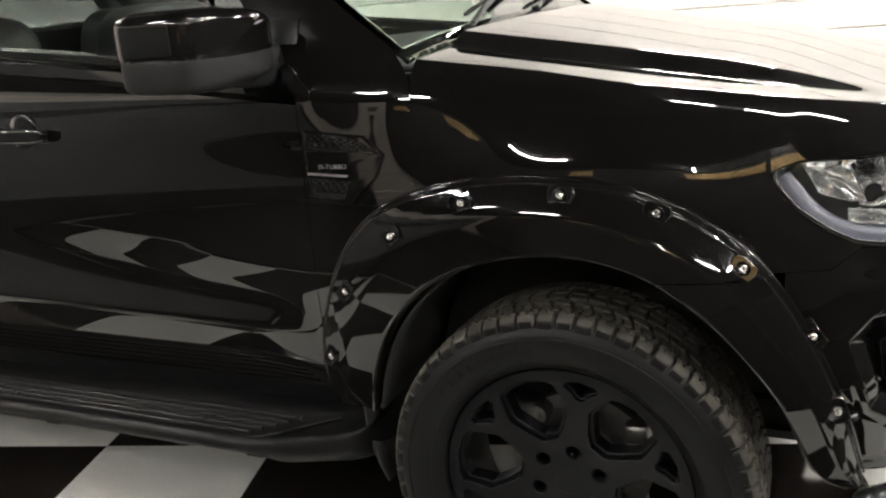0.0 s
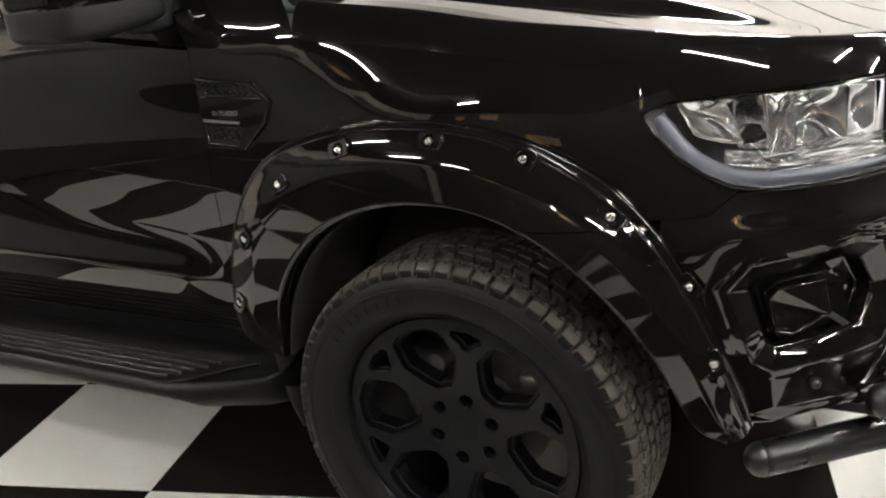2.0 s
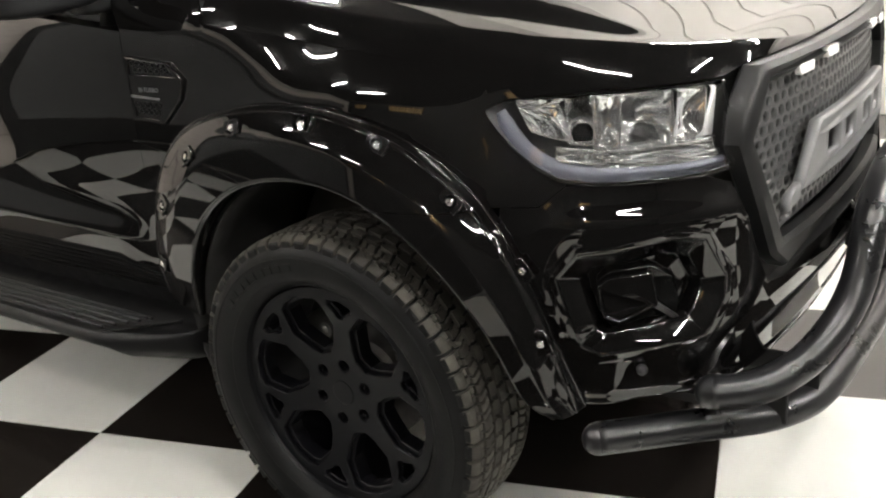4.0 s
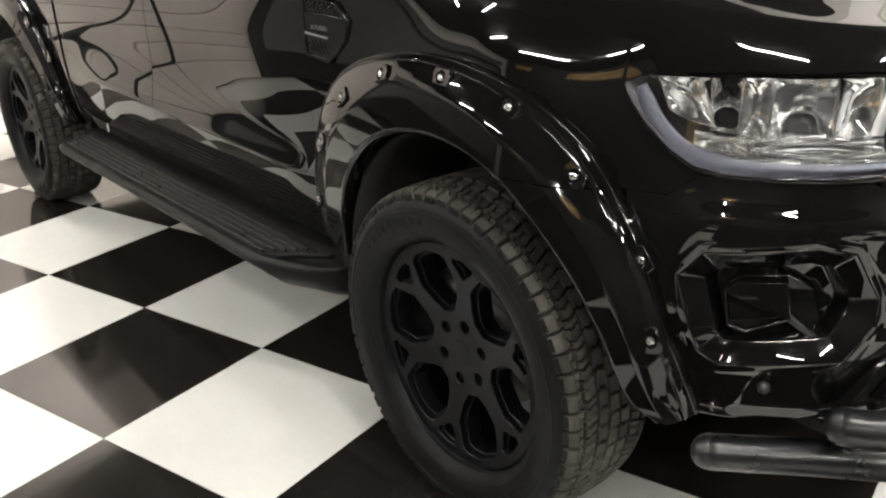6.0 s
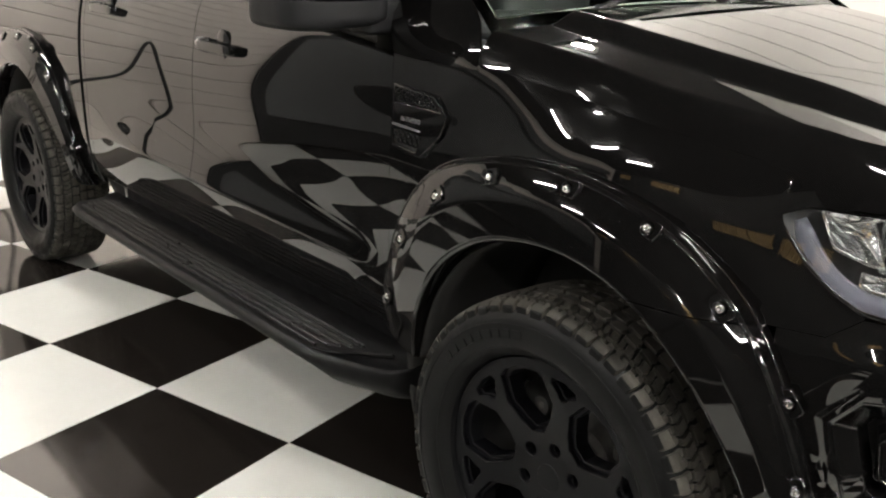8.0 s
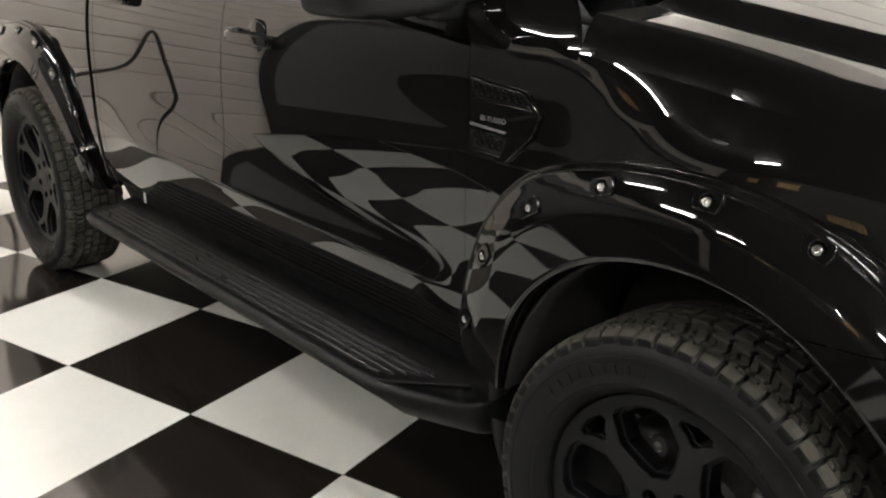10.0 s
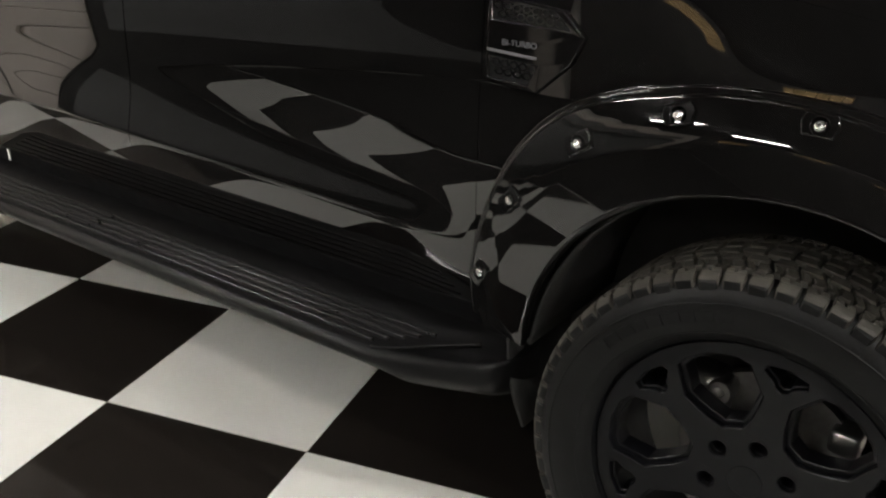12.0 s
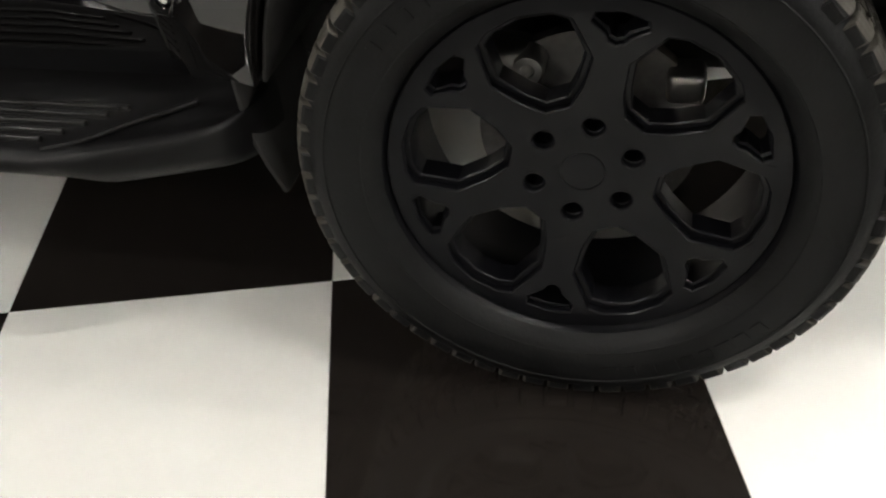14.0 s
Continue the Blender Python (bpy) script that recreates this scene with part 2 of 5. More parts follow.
def plate(outlines, thick, bevel=0.0):
    """A flat plate in x and y with holes, by its closed outlines; its middle plane at z 0."""
    cu = bpy.data.curves.new("outline", "CURVE")
    cu.dimensions, cu.fill_mode = "2D", "BOTH"
    cu.extrude, cu.bevel_depth, cu.bevel_resolution = thick / 2 - bevel, bevel, 0
    cu.offset = -bevel
    for j, o in enumerate(outlines):
        area = sum(p[0] * q[1] - q[0] * p[1] for p, q in zip(o, o[1:] + o[:1]))
        if (area > 0) != (j == 0):
            o = o[::-1]
        sp = cu.splines.new("POLY")
        sp.points.add(len(o) - 1)
        for q, (a, b) in zip(sp.points, o):
            q.co = (a, b, 0, 1)
        sp.use_cyclic_u = True
    ob = new("outline", cu)
    dg = bpy.context.evaluated_depsgraph_get()
    me = bpy.data.meshes.new_from_object(ob.evaluated_get(dg))
    bpy.data.objects.remove(ob)
    bpy.data.curves.remove(cu)
    return me


def map_mesh(me, fn):
    """Moves the mesh's points by fn, which takes and gives an (n, 3) array."""
    co = np.zeros(len(me.vertices) * 3)
    me.vertices.foreach_get("co", co)
    co = np.asarray(fn(co.reshape(-1, 3)), float)
    me.vertices.foreach_set("co", co.reshape(-1))
    me.update()
    return me


def fix_normals(me):
    bm = bmesh.new()
    bm.from_mesh(me)
    bmesh.ops.remove_doubles(bm, verts=bm.verts, dist=1e-5)
    bmesh.ops.recalc_face_normals(bm, faces=bm.faces)
    bm.to_mesh(me)
    bm.free()
    return me


def flipped(me):
    """The same mesh for the other side of the car."""
    m2 = me.copy()
    map_mesh(m2, lambda p: p * (1, -1, 1))
    m2.flip_normals()
    return m2


def both(name, me, mat, parent, label="", **kw):
    """A part on the near side and its mirror image on the far side."""
    a = part(name, me, mat, parent, label, **kw)
    b = part(name, flipped(me), mat, parent, label, **kw)
    return a, b


# ---- the room ----
X0, X1, Y0, Y1, HIGH = -5.2, 5.0, -3.5, 6.1, 3.0
floor = tagged(part("floor", box(((X0 + X1) / 2, (Y0 + Y1) / 2, -0.03), (X1 - X0 + 0.4, Y1 - Y0 + 0.4, 0.04)), PLASTER),
               "chequered floor of polished black and white square tiles", "floor", kind="structure")
ceiling = tagged(part("ceiling", box(((X0 + X1) / 2, (Y0 + Y1) / 2, HIGH + 0.05), (X1 - X0 + 0.4, Y1 - Y0 + 0.4, 0.1)), CEIL),
                 "dark matt ceiling of the garage with tube lamps", "ceiling", kind="structure")
walls = {}
for nm, c, s in (("wall_west", (X0 - 0.1, (Y0 + Y1) / 2, HIGH / 2), (0.14, Y1 - Y0 + 0.4, HIGH)),
                 ("wall_east", (X1 + 0.1, (Y0 + Y1) / 2, HIGH / 2), (0.14, Y1 - Y0 + 0.4, HIGH)),
                 ("wall_north", ((X0 + X1) / 2, Y1 + 0.1, HIGH / 2), (X1 - X0, 0.14, HIGH)),
                 ("wall_south", ((X0 + X1) / 2, Y0 - 0.1, HIGH / 2), (X1 - X0, 0.14, HIGH))):
    pale = nm in ("wall_west", "wall_north")
    walls[nm] = tagged(part(nm, box(c, s), PLASTER if pale else DARKWALL), "white horizontal board cladding on the garage wall" if pale else "dark painted garage wall", "wall", kind="structure")

# Sheets added out of view, so that the paint reflects a dark floor there.
for mx0, mx1, my1 in ((-5.1, -0.41, 0.09), (0.21, 4.86, 0.09)):
    tagged(part("floor_mat", box(((mx0 + mx1) / 2, (my1 - 3.45) / 2, 0.004), (mx1 - mx0, my1 + 3.45, 0.008)), DARKSHEET, bevel=0.003),
           "flat black sheet added on the unseen floor to darken reflections", "mat", "rubber mats on the floor")

# ---- lamps on the ceiling, in a partly made-up layout ----
# Some follow their reflections in the paint; the rest are added for brightness.
LAMPS = [(-2.60, -1.74, 0), (-3.35, -0.88, 0), (-2.9, 0.35, 0), (0.3, -3.0, 90), (0.92, 0.82, 8), (-3.9, 4.1, 90), (-3.1, 2.5, 0), (-4.5, 5.7, 0), (-3.3, 5.7, 0), (-2.1, 5.7, 0), (1.1, 5.2, 0),
         (2.6, 4.9, 0), (3.9, 4.5, 0), (2.4, 2.2, 90), (3.4, 0.8, 90), (3.8, 2.6, 90), (4.3, 1.3, 90), (2.9, -0.4, 90), (2.2, -1.6, 0)]


def tube_lamp(x, y, turn, first=[]):
    if first:
        return copy_thing(first[0], pose(x, y, HIGH, 0, 0, turn))
    lamp = tagged(new("tube_lamp"), "slim white ceiling tube lamp, switched on, in a partly made-up layout", "lamp", "tube lamps on the ceiling")
    lamp.matrix_basis = pose(x, y, HIGH, 0, 0, turn)
    part("housing", box((0, 0, -0.02), (0.98, 0.05, 0.04)), FITTING, lamp, bevel=0.006)
    part("tube", mesh_of(*tube_data([(-0.46, 0, -0.058), (0.46, 0, -0.058)], 0.016, 12, 2)), TUBE, lamp, "glowing white tube")
    for sx in (-1, 1):
        part("end_cap", box((sx * 0.475, 0, -0.055), (0.03, 0.04, 0.05)), FITTING, lamp, bevel=0.004)
    first.append(lamp)
    return lamp


for row in LAMPS:
    tube_lamp(*row)

# ---- the pickup truck: x ahead from the front axle, y to its left, z up ----
YAW = -15.8
CAR = Matrix.Translation((0.004, 1.625, 0.394)) @ Matrix.Rotation(radians(YAW), 4, "Z") @ Matrix.Translation((0, 0.90, -0.394))
truck = tagged(new("pickup_truck"), "glossy black double-cab pickup truck with riveted wheel arches and running boards", "pickup truck")
truck.matrix_basis = CAR

# plan of the right flank and nose; s runs along it and is about x on the flank
PLAN = np.array([(-4.45, -0.885), (-3.2, -0.897), (-1.6, -0.900), (-0.6, -0.897), (-0.2, -0.895), (0.1, -0.892), (0.3, -0.885), (0.42, -0.876), (0.52, -0.858),
                 (0.60, -0.831), (0.68, -0.785), (0.75, -0.722), (0.80, -0.650), (0.835, -0.550), (0.86, -0.40), (0.875, -0.2), (0.88, 0.0)])
chord = np.concatenate([[0], np.cumsum(np.linalg.norm(np.diff(PLAN, axis=0), axis=1))])
dense_t = np.linspace(0, chord[-1], 4000)
dense_p = spline(np.column_stack([chord, PLAN]))(dense_t)
dense_s = np.concatenate([[0], np.cumsum(np.linalg.norm(np.diff(dense_p, axis=0), axis=1))])
dense_s -= np.interp(0, dense_p[:3000, 0], dense_s[:3000])
S_END = float(dense_s[-1])


def s_of(x):
    """The s of a plan place by its x, up to the nose's bend."""
    return float(np.interp(x, dense_p[:, 0], dense_s))


flank = spline([(0.40, 0.085), (0.47, 0.050), (0.53, 0.028), (0.62, 0.011), (0.72, 0.003), (0.84, 0.0), (0.95, 0.0), (1.05, 0.006), (1.14, 0.018), (1.20, 0.034), (1.25, 0.056), (1.30, 0.085), (1.40, 0.13)])
nose_in = spline([(0.36, 0.078), (0.46, 0.037), (0.53, 0.0195), (0.60, 0.0045), (0.64, 0.0018), (0.70, 0.006), (0.78, 0.012), (0.86, 0.021), (0.93, 0.031), (1.0, 0.043), (1.06, 0.055), (1.12, 0.073), (1.3, 0.2)])


# height over which the shoulder behind the wheel stays more upright, summed up from the waist
taut_z = np.linspace(0.9, 1.6, 701)
taut_v = np.cumsum(np.interp(taut_z, [1.03, 1.12, 1.20, 1.25], [0, 1, 1, 0])) * 0.001


def skin(s, z, out=0.0):
    """The body's outer skin at s and height z, moved outwards by out."""
    s, z = np.broadcast_arrays(np.asarray(s, float), np.asarray(z, float))
    p = np.stack([np.interp(s, dense_s, dense_p[:, 0]), np.interp(s, dense_s, dense_p[:, 1])], -1)
    q = np.stack([np.interp(s + 0.004, dense_s, dense_p[:, 0]), np.interp(s + 0.004, dense_s, dense_p[:, 1])], -1)
    o = np.stack([np.interp(s - 0.004, dense_s, dense_p[:, 0]), np.interp(s - 0.004, dense_s, dense_p[:, 1])], -1)
    t = q - o
    t /= np.linalg.norm(t, axis=-1)[..., None] + 1e-9
    nrm = np.stack([t[..., 1], -t[..., 0]], -1)
    f = smooth(0.05, 0.45, s)
    high = 0.035 * smooth(-0.40, -0.64, s) * smooth(0.80, 0.88, z)
    inset = flank(z - high) * (1 - f) + nose_in(z) * f
    # crease low on the doors: below it the skin kicks out in a flat band, then falls back to the sill
    back = np.clip((-0.60 - s) / 1.0, 0, 1.3)
    z_up = 0.730 + 0.056 * back
    z_edge = z_up - 0.058 - 0.016 * back
    turn = 0.055 + 0.085 * np.clip(back, 0, 1)
    ramp = lambda d: 0.24 * np.where(d < turn, turn * (np.clip(d, 0, None) / turn) ** 2.6 / 2.6, d - turn + turn / 2.6)
    full = ramp(z_up + turn - 0.012 - z_edge)
    kick, fall = ramp(z_up + turn - 0.012 - z), full * (z - 0.50) / (z_edge - 0.50)
    swell = np.clip(0.5 * (kick + fall - np.sqrt((kick - fall) ** 2 + 4e-6)), 0, None)
    ledge = -swell * smooth(-0.555, -0.74, s) * smooth(-2.60, -2.0, s)
    # the wing leans inwards above the wheel arch
    up = 0.5 * (z - 1.055 + np.sqrt((z - 1.055) ** 2 + 0.0016))
    lean = smooth(-0.37, -0.01, s) * (1 - smooth(0.25, 0.45, s)) * (0.30 * up - 0.010 * smooth(0.85, 1.0, z))
    taut = -0.14 * np.interp(z, taut_z, taut_v) * smooth(-1.5, -0.6, s) * (1 - smooth(-0.24, 0.0, s))
    p = p - nrm * (inset + ledge + lean + taut - out)[..., None]
    return np.stack([p[..., 0], p[..., 1], z], -1)


def panel(s0, s1, lo, hi, ns=60, nz=50, out=0.0, svals=None):
    s = np.linspace(s0, s1, ns) if svals is None else np.asarray(svals)
    a, b = lo(s), hi(s)
    t = np.linspace(0, 1, nz)
    z = a[:, None] + (b - a)[:, None] * t
    return grid_mesh(skin(s[:, None] + 0 * z, z, out))


# wheel arch: outer edge of the flare on the body and its inner lip, as (x, z) from the axle
ARCH_OUT = curve_through([(-0.578, 0.535), (-0.580, 0.60), (-0.555, 0.73), (-0.50, 0.862), (-0.40, 0.972), (-0.25, 1.03), (-0.06, 1.052), (0.12, 1.032), (0.27, 0.970), (0.385, 0.874), (0.475, 0.735), (0.535, 0.585), (0.564, 0.459)])
ARCH_IN = curve_through([(-0.447, 0.503), (-0.432, 0.58), (-0.388, 0.69), (-0.308, 0.79), (-0.20, 0.862), (-0.06, 0.902), (0.08, 0.902), (0.20, 0.862), (0.300, 0.785), (0.382, 0.685), (0.440, 0.588), (0.468, 0.520), (0.488, 0.487), (0.514, 0.469), (0.543, 0.463)])
arch_t = np.linspace(0, 1, 400)
arch_mid = 0.5 * (ARCH_OUT(arch_t) + ARCH_IN(arch_t))
FLARE_Y = spline([(0, -0.915), (0.15, -0.945), (0.35, -0.965), (0.55, -0.975), (0.70, -0.9645), (0.75, -0.9555), (0.80, -0.947), (0.85, -0.9388), (0.90, -0.931), (0.95, -0.919), (1.0, -0.900)])


def arch_floor(s, base, shift=0.0):
    """The lower edge of a panel over a wheel arch."""
    z = np.interp(s - shift, arch_mid[:, 0], arch_mid[:, 1], left=base, right=base)
    return np.maximum(z, base)


def shut(s):
    """Height of the gap between bonnet and wing."""
    return 1.168 - 0.145 * np.asarray(s) - 0.036 * smooth(0.405, 0.462, s)


def belt(s):
    return 1.257 - 0.105 * (np.asarray(s) + 1.12)


S_BEND = s_of(0.55)
LAMP_LOW = [(s_of(x), z) for x, z in ((0.391, 1.041), (0.409, 1.014), (0.444, 0.978), (0.495, 0.943), (0.540, 0.921), (0.600, 0.913))]
S_TIP = LAMP_LOW[0][0]


def wing_low(s):
    z = arch_floor(s, 0.47)
    return np.where(s > 0.40, np.interp(s, [0.40, 0.50, S_BEND], [0.8632, 0.8692, 0.9098]), z)


def wing_top(s):
    high = np.where(s < -0.3105, 1.200, shut(s) - 0.0004)
    return np.minimum(high, np.where(s > S_TIP, np.interp(s, [a for a, _ in LAMP_LOW], [b - 0.002 for _, b in LAMP_LOW]), 9))


sv = np.concatenate([np.linspace(-0.576, -0.40, 40), np.linspace(-0.395, -0.3108, 14), np.linspace(-0.3103, 0.39, 70), np.linspace(0.395, S_BEND, 30)])
both("front_wing", panel(0, 0, wing_low, wing_top, nz=50, svals=sv), PAINT, truck, "glossy black front wing", solid=0.002, rim=False)
door_f = both("front_door", panel(-1.5985, -0.5775, lambda s: 0.535 + 0 * s, lambda s: belt(s), 110, 170), PAINT, truck, "glossy black front door, shut", solid=0.004, rim=False)
door_r = both("rear_door", panel(-2.528, -1.6015, lambda s: arch_floor(s, 0.535, -3.22), lambda s: belt(s), 100, 170), PAINT, truck, "glossy black rear door, shut", solid=0.004, rim=False)
both("cargo_bed_side", panel(-4.40, -2.585, lambda s: arch_floor(s, 0.52, -3.22), lambda s: 1.385 + 0 * s, 140, 60), PAINT, truck, "glossy black side of the cargo bed", solid=0.004)
both("cab_corner", panel(-2.580, -2.532, lambda s: 0.50 + 0 * s, lambda s: 1.40 + 0 * s, 6, 60, out=-0.003), PAINT, truck, solid=0.004)
both("sill", panel(-2.50, -0.56, lambda s: 0.40 + 0 * s, lambda s: 0.531 + 0 * s, 40, 10, out=-0.012), MATTE, truck, solid=0.02)

# inner shell behind the shut gaps, so that no light comes through
for sy in (1, -1):
    part("inner_shell", box((-1.85, sy * 0.76, 0.86), (2.5, 0.02, 0.76)), LINER, truck)
part("underbody", box((-1.7, 0, 0.46), (4.9, 1.30, 0.10)), LINER, truck, bevel=0.02)
for wx in (0.0, -3.22):
    both("wheel_liner", grid_mesh(np.array([[(wx + x * 0.99, y, z * 0.995 + 0.004) for y in np.linspace(-0.55, -0.90, 6)] for x, z in ARCH_IN(np.linspace(0, 1, 40))])), LINER, truck, "dark plastic wheel-arch liner", solid=0.006)
    part("axle_wall", box((wx, 0, 0.72), (1.0, 1.1, 0.5)), LINER, truck)

# ---- flares with their rivets ----
# section from the body to the lip: upright edge, sloping flange, rounded crest, flat outer band
rise_a = np.linspace(-0.2, 1.2, 701)
rise_v = np.interp(rise_a, [-0.2, 0.0, 0.03, 0.06, 0.18, 0.30, 0.40, 0.48, 1.0, 1.2], [-0.3, 0.0, 0.29, 0.37, 0.55, 0.70, 0.80, 0.86, 1.0, 1.07])
rise_v = np.convolve(np.pad(rise_v, 8, mode="edge"), np.hanning(17) / np.hanning(17).sum(), "valid")


def flare_rise(a):
    return np.interp(a, rise_a, rise_v)


def flare_mesh(shift):
    t = np.linspace(0, 1, 130)
    w = np.concatenate([[0, 0.0, 0.004], np.linspace(0.008, 0.10, 12), np.linspace(0.13, 0.955, 26), [0.98, 1.0, 1.0, 0.985]])
    o, i = ARCH_OUT(t), ARCH_IN(t)
    yb = skin(o[:, 0] + shift, o[:, 1])[:, 1]
    ym = FLARE_Y(t)
    rows = []
    for k in range(len(t)):
        yo = yb[k]
        yy = [yo + 0.01, yo - 0.010, yo - 0.014]
        for a in w[3:41]:
            yy.append(yo - 0.014 + (ym[k] - yo + 0.014) * flare_rise(a))
        yy += [ym[k] + 0.0015, ym[k] + 0.007, ym[k] + 0.022, ym[k] + 0.05]
        xz = o[k] + (i[k] - o[k]) * w[:, None]
        rows.append([(x + shift, y, z) for (x, z), y in zip(xz, yy)])
    return grid_mesh(np.array(rows))


def cut(me, z, keep_low, dz):
    """The part of a mesh ahead of the axle that lies below a level, or all the rest."""
    m2 = me.copy()
    bm = bmesh.new()
    bm.from_mesh(m2)
    bmesh.ops.bisect_plane(bm, geom=bm.verts[:] + bm.edges[:] + bm.faces[:], plane_co=(0, 0, z + (-dz if keep_low else dz)), plane_no=(0, 0, 1))
    zz_ = z + (-dz if keep_low else dz)
    drop = [f for f in bm.faces if (f.calc_center_median().x > 0 and f.calc_center_median().z < zz_) != keep_low]
    bmesh.ops.delete(bm, geom=drop, context="FACES")
    bm.to_mesh(m2)
    bm.free()
    return m2


SCREW = [(0.0085, -0.001), (0.0085, -0.004), (0.0065, -0.0065), (0.003, -0.0072), (0.0012, -0.0055), (0.0, -0.0055)]
RIVETS = [(-0.545, 0.633), (-0.477, 0.799), (-0.346, 0.931), (-0.182, 1.006), (0.022, 1.025), (0.199, 0.991), (0.349, 0.888), (0.468, 0.75), (0.515, 0.618)]


def flare_y(x, z, shift):
    """The flare's outer face at a place, from its own curves."""
    t = np.linspace(0, 1, 400)
    o, i = ARCH_OUT(t), ARCH_IN(t)
    best = None
    for k in range(400):
        d = i[k] - o[k]
        a = float(np.dot(np.array((x, z)) - o[k], d) / np.dot(d, d))
        e = np.linalg.norm(o[k] + a * d - (x, z))
        if best is None or e < best[0]:
            best = (e, k, a)
    _, k, a = best
    yo = float(skin(o[k, 0] + shift, o[k, 1])[1])
    ym = float(FLARE_Y(t[k]))
    return yo - 0.014 + (ym - yo + 0.014) * float(flare_rise(a)), t[k]


for shift in (0.0, -3.22):
    whole = flare_mesh(shift)
    fl = both("wheel_arch_flare", cut(whole, 0.868, False, 0.0012) if shift == 0 else whole, GLOSS, truck, "glossy black bolt-on wheel-arch flare")
    if shift == 0:
        for fo, fm in zip(fl, (lambda m: m, flipped)):
            part("flare_end", fm(cut(whole, 0.868, True, 0.0012)), GLOSS, fo)
    tt = np.linspace(0.0, 1.0, 70)
    oo, ii = ARCH_OUT(tt), ARCH_IN(tt)
    yo_ = skin(oo[:, 0] + shift, oo[:, 1])[:, 1]
    for off, dy, rad in ((0.0, -0.013, 0.0035), (0.055, -0.002, 0.0020)):
        at_ = oo + (ii - oo) * off
        yy_ = yo_ + dy if off == 0 else yo_ - 0.014 + (FLARE_Y(tt) - yo_ + 0.014) * flare_rise(off) + dy * 0.3
        lip = mesh_of(*tube_data([(x + shift, y, z) for (x, z), y in zip(at_, yy_)], rad, 8, 140))
        for fo, fm in zip(fl, (lambda m: m, flipped)):
            part("edge_lip", fm(lip), GLOSS, fo)
    for j, (rx, rz) in enumerate(RIVETS):
        y, t = flare_y(rx, rz, shift)
        ang = math.atan2(rz - 0.394, rx)
        turn = Matrix.Rotation(ang - math.pi / 2, 4, "Y").inverted()
        lean = Matrix.Rotation(radians(-22 if 0.2 < t < 0.8 else -16), 4, "X")
        at = Matrix.Translation((rx + shift, y - 0.002, rz)) @ turn @ lean
        # raised pad round the screw
        pad = plate([[(-0.022, -0.016), (0.022, -0.016), (0.027, 0.004), (0.022, 0.018), (-0.022, 0.018), (-0.027, 0.004)],
                     [(0.0115 * math.cos(q), 0.0115 * math.sin(q)) for q in np.linspace(0, 2 * math.pi, 20, endpoint=False)]], 0.008, 0.0022)
        map_mesh(pad, lambda p: np.array([(at @ Vector((q[0], -q[2], q[1])))[:] for q in p]))
        scr = mesh_of(*lathe_data(SCREW, 18))
        map_mesh(scr, lambda p: np.array([(at @ Vector((q[0], q[1] + 0.001, q[2])))[:] for q in p]))
        for f, fm in zip(fl, (lambda m: m, flipped)):
            part("screw_pad", fm(pad), GLOSS, f)
            part("screw", fm(scr), ZINC, f, "bright zinc screw")

# ---- wheels ----
R_TYRE, HUB = 0.3945, 0.394


def tyre_data():
    half = [(0.272, 0.098), (0.280, 0.109), (0.290, 0.117), (0.302, 0.1235), (0.318, 0.127), (0.335, 0.1275), (0.348, 0.1262), (0.357, 0.1235), (0.3655, 0.118), (0.375, 0.110), (0.3805, 0.100), (0.3835, 0.080), (0.3855, 0.040)]
    pr = [(r, -a) for r, a in half] + [(0.385, 0.0)] + [(r, a) for r, a in reversed(half)]
    v, f = lathe_data(pr, 120)
    return [(x, y, max(z, -0.3915)) for x, y, z in v], f


def tread_radius(y):
    """Height of the tread over its width, falling off over the shoulders."""
    return float(np.interp(abs(y), [0.0, 0.05, 0.085, 0.104, 0.113, 0.119, 0.1225], [R_TYRE, R_TYRE - 0.0005, R_TYRE - 0.002, R_TYRE - 0.005, R_TYRE - 0.0095, R_TYRE - 0.016, R_TYRE - 0.026]))


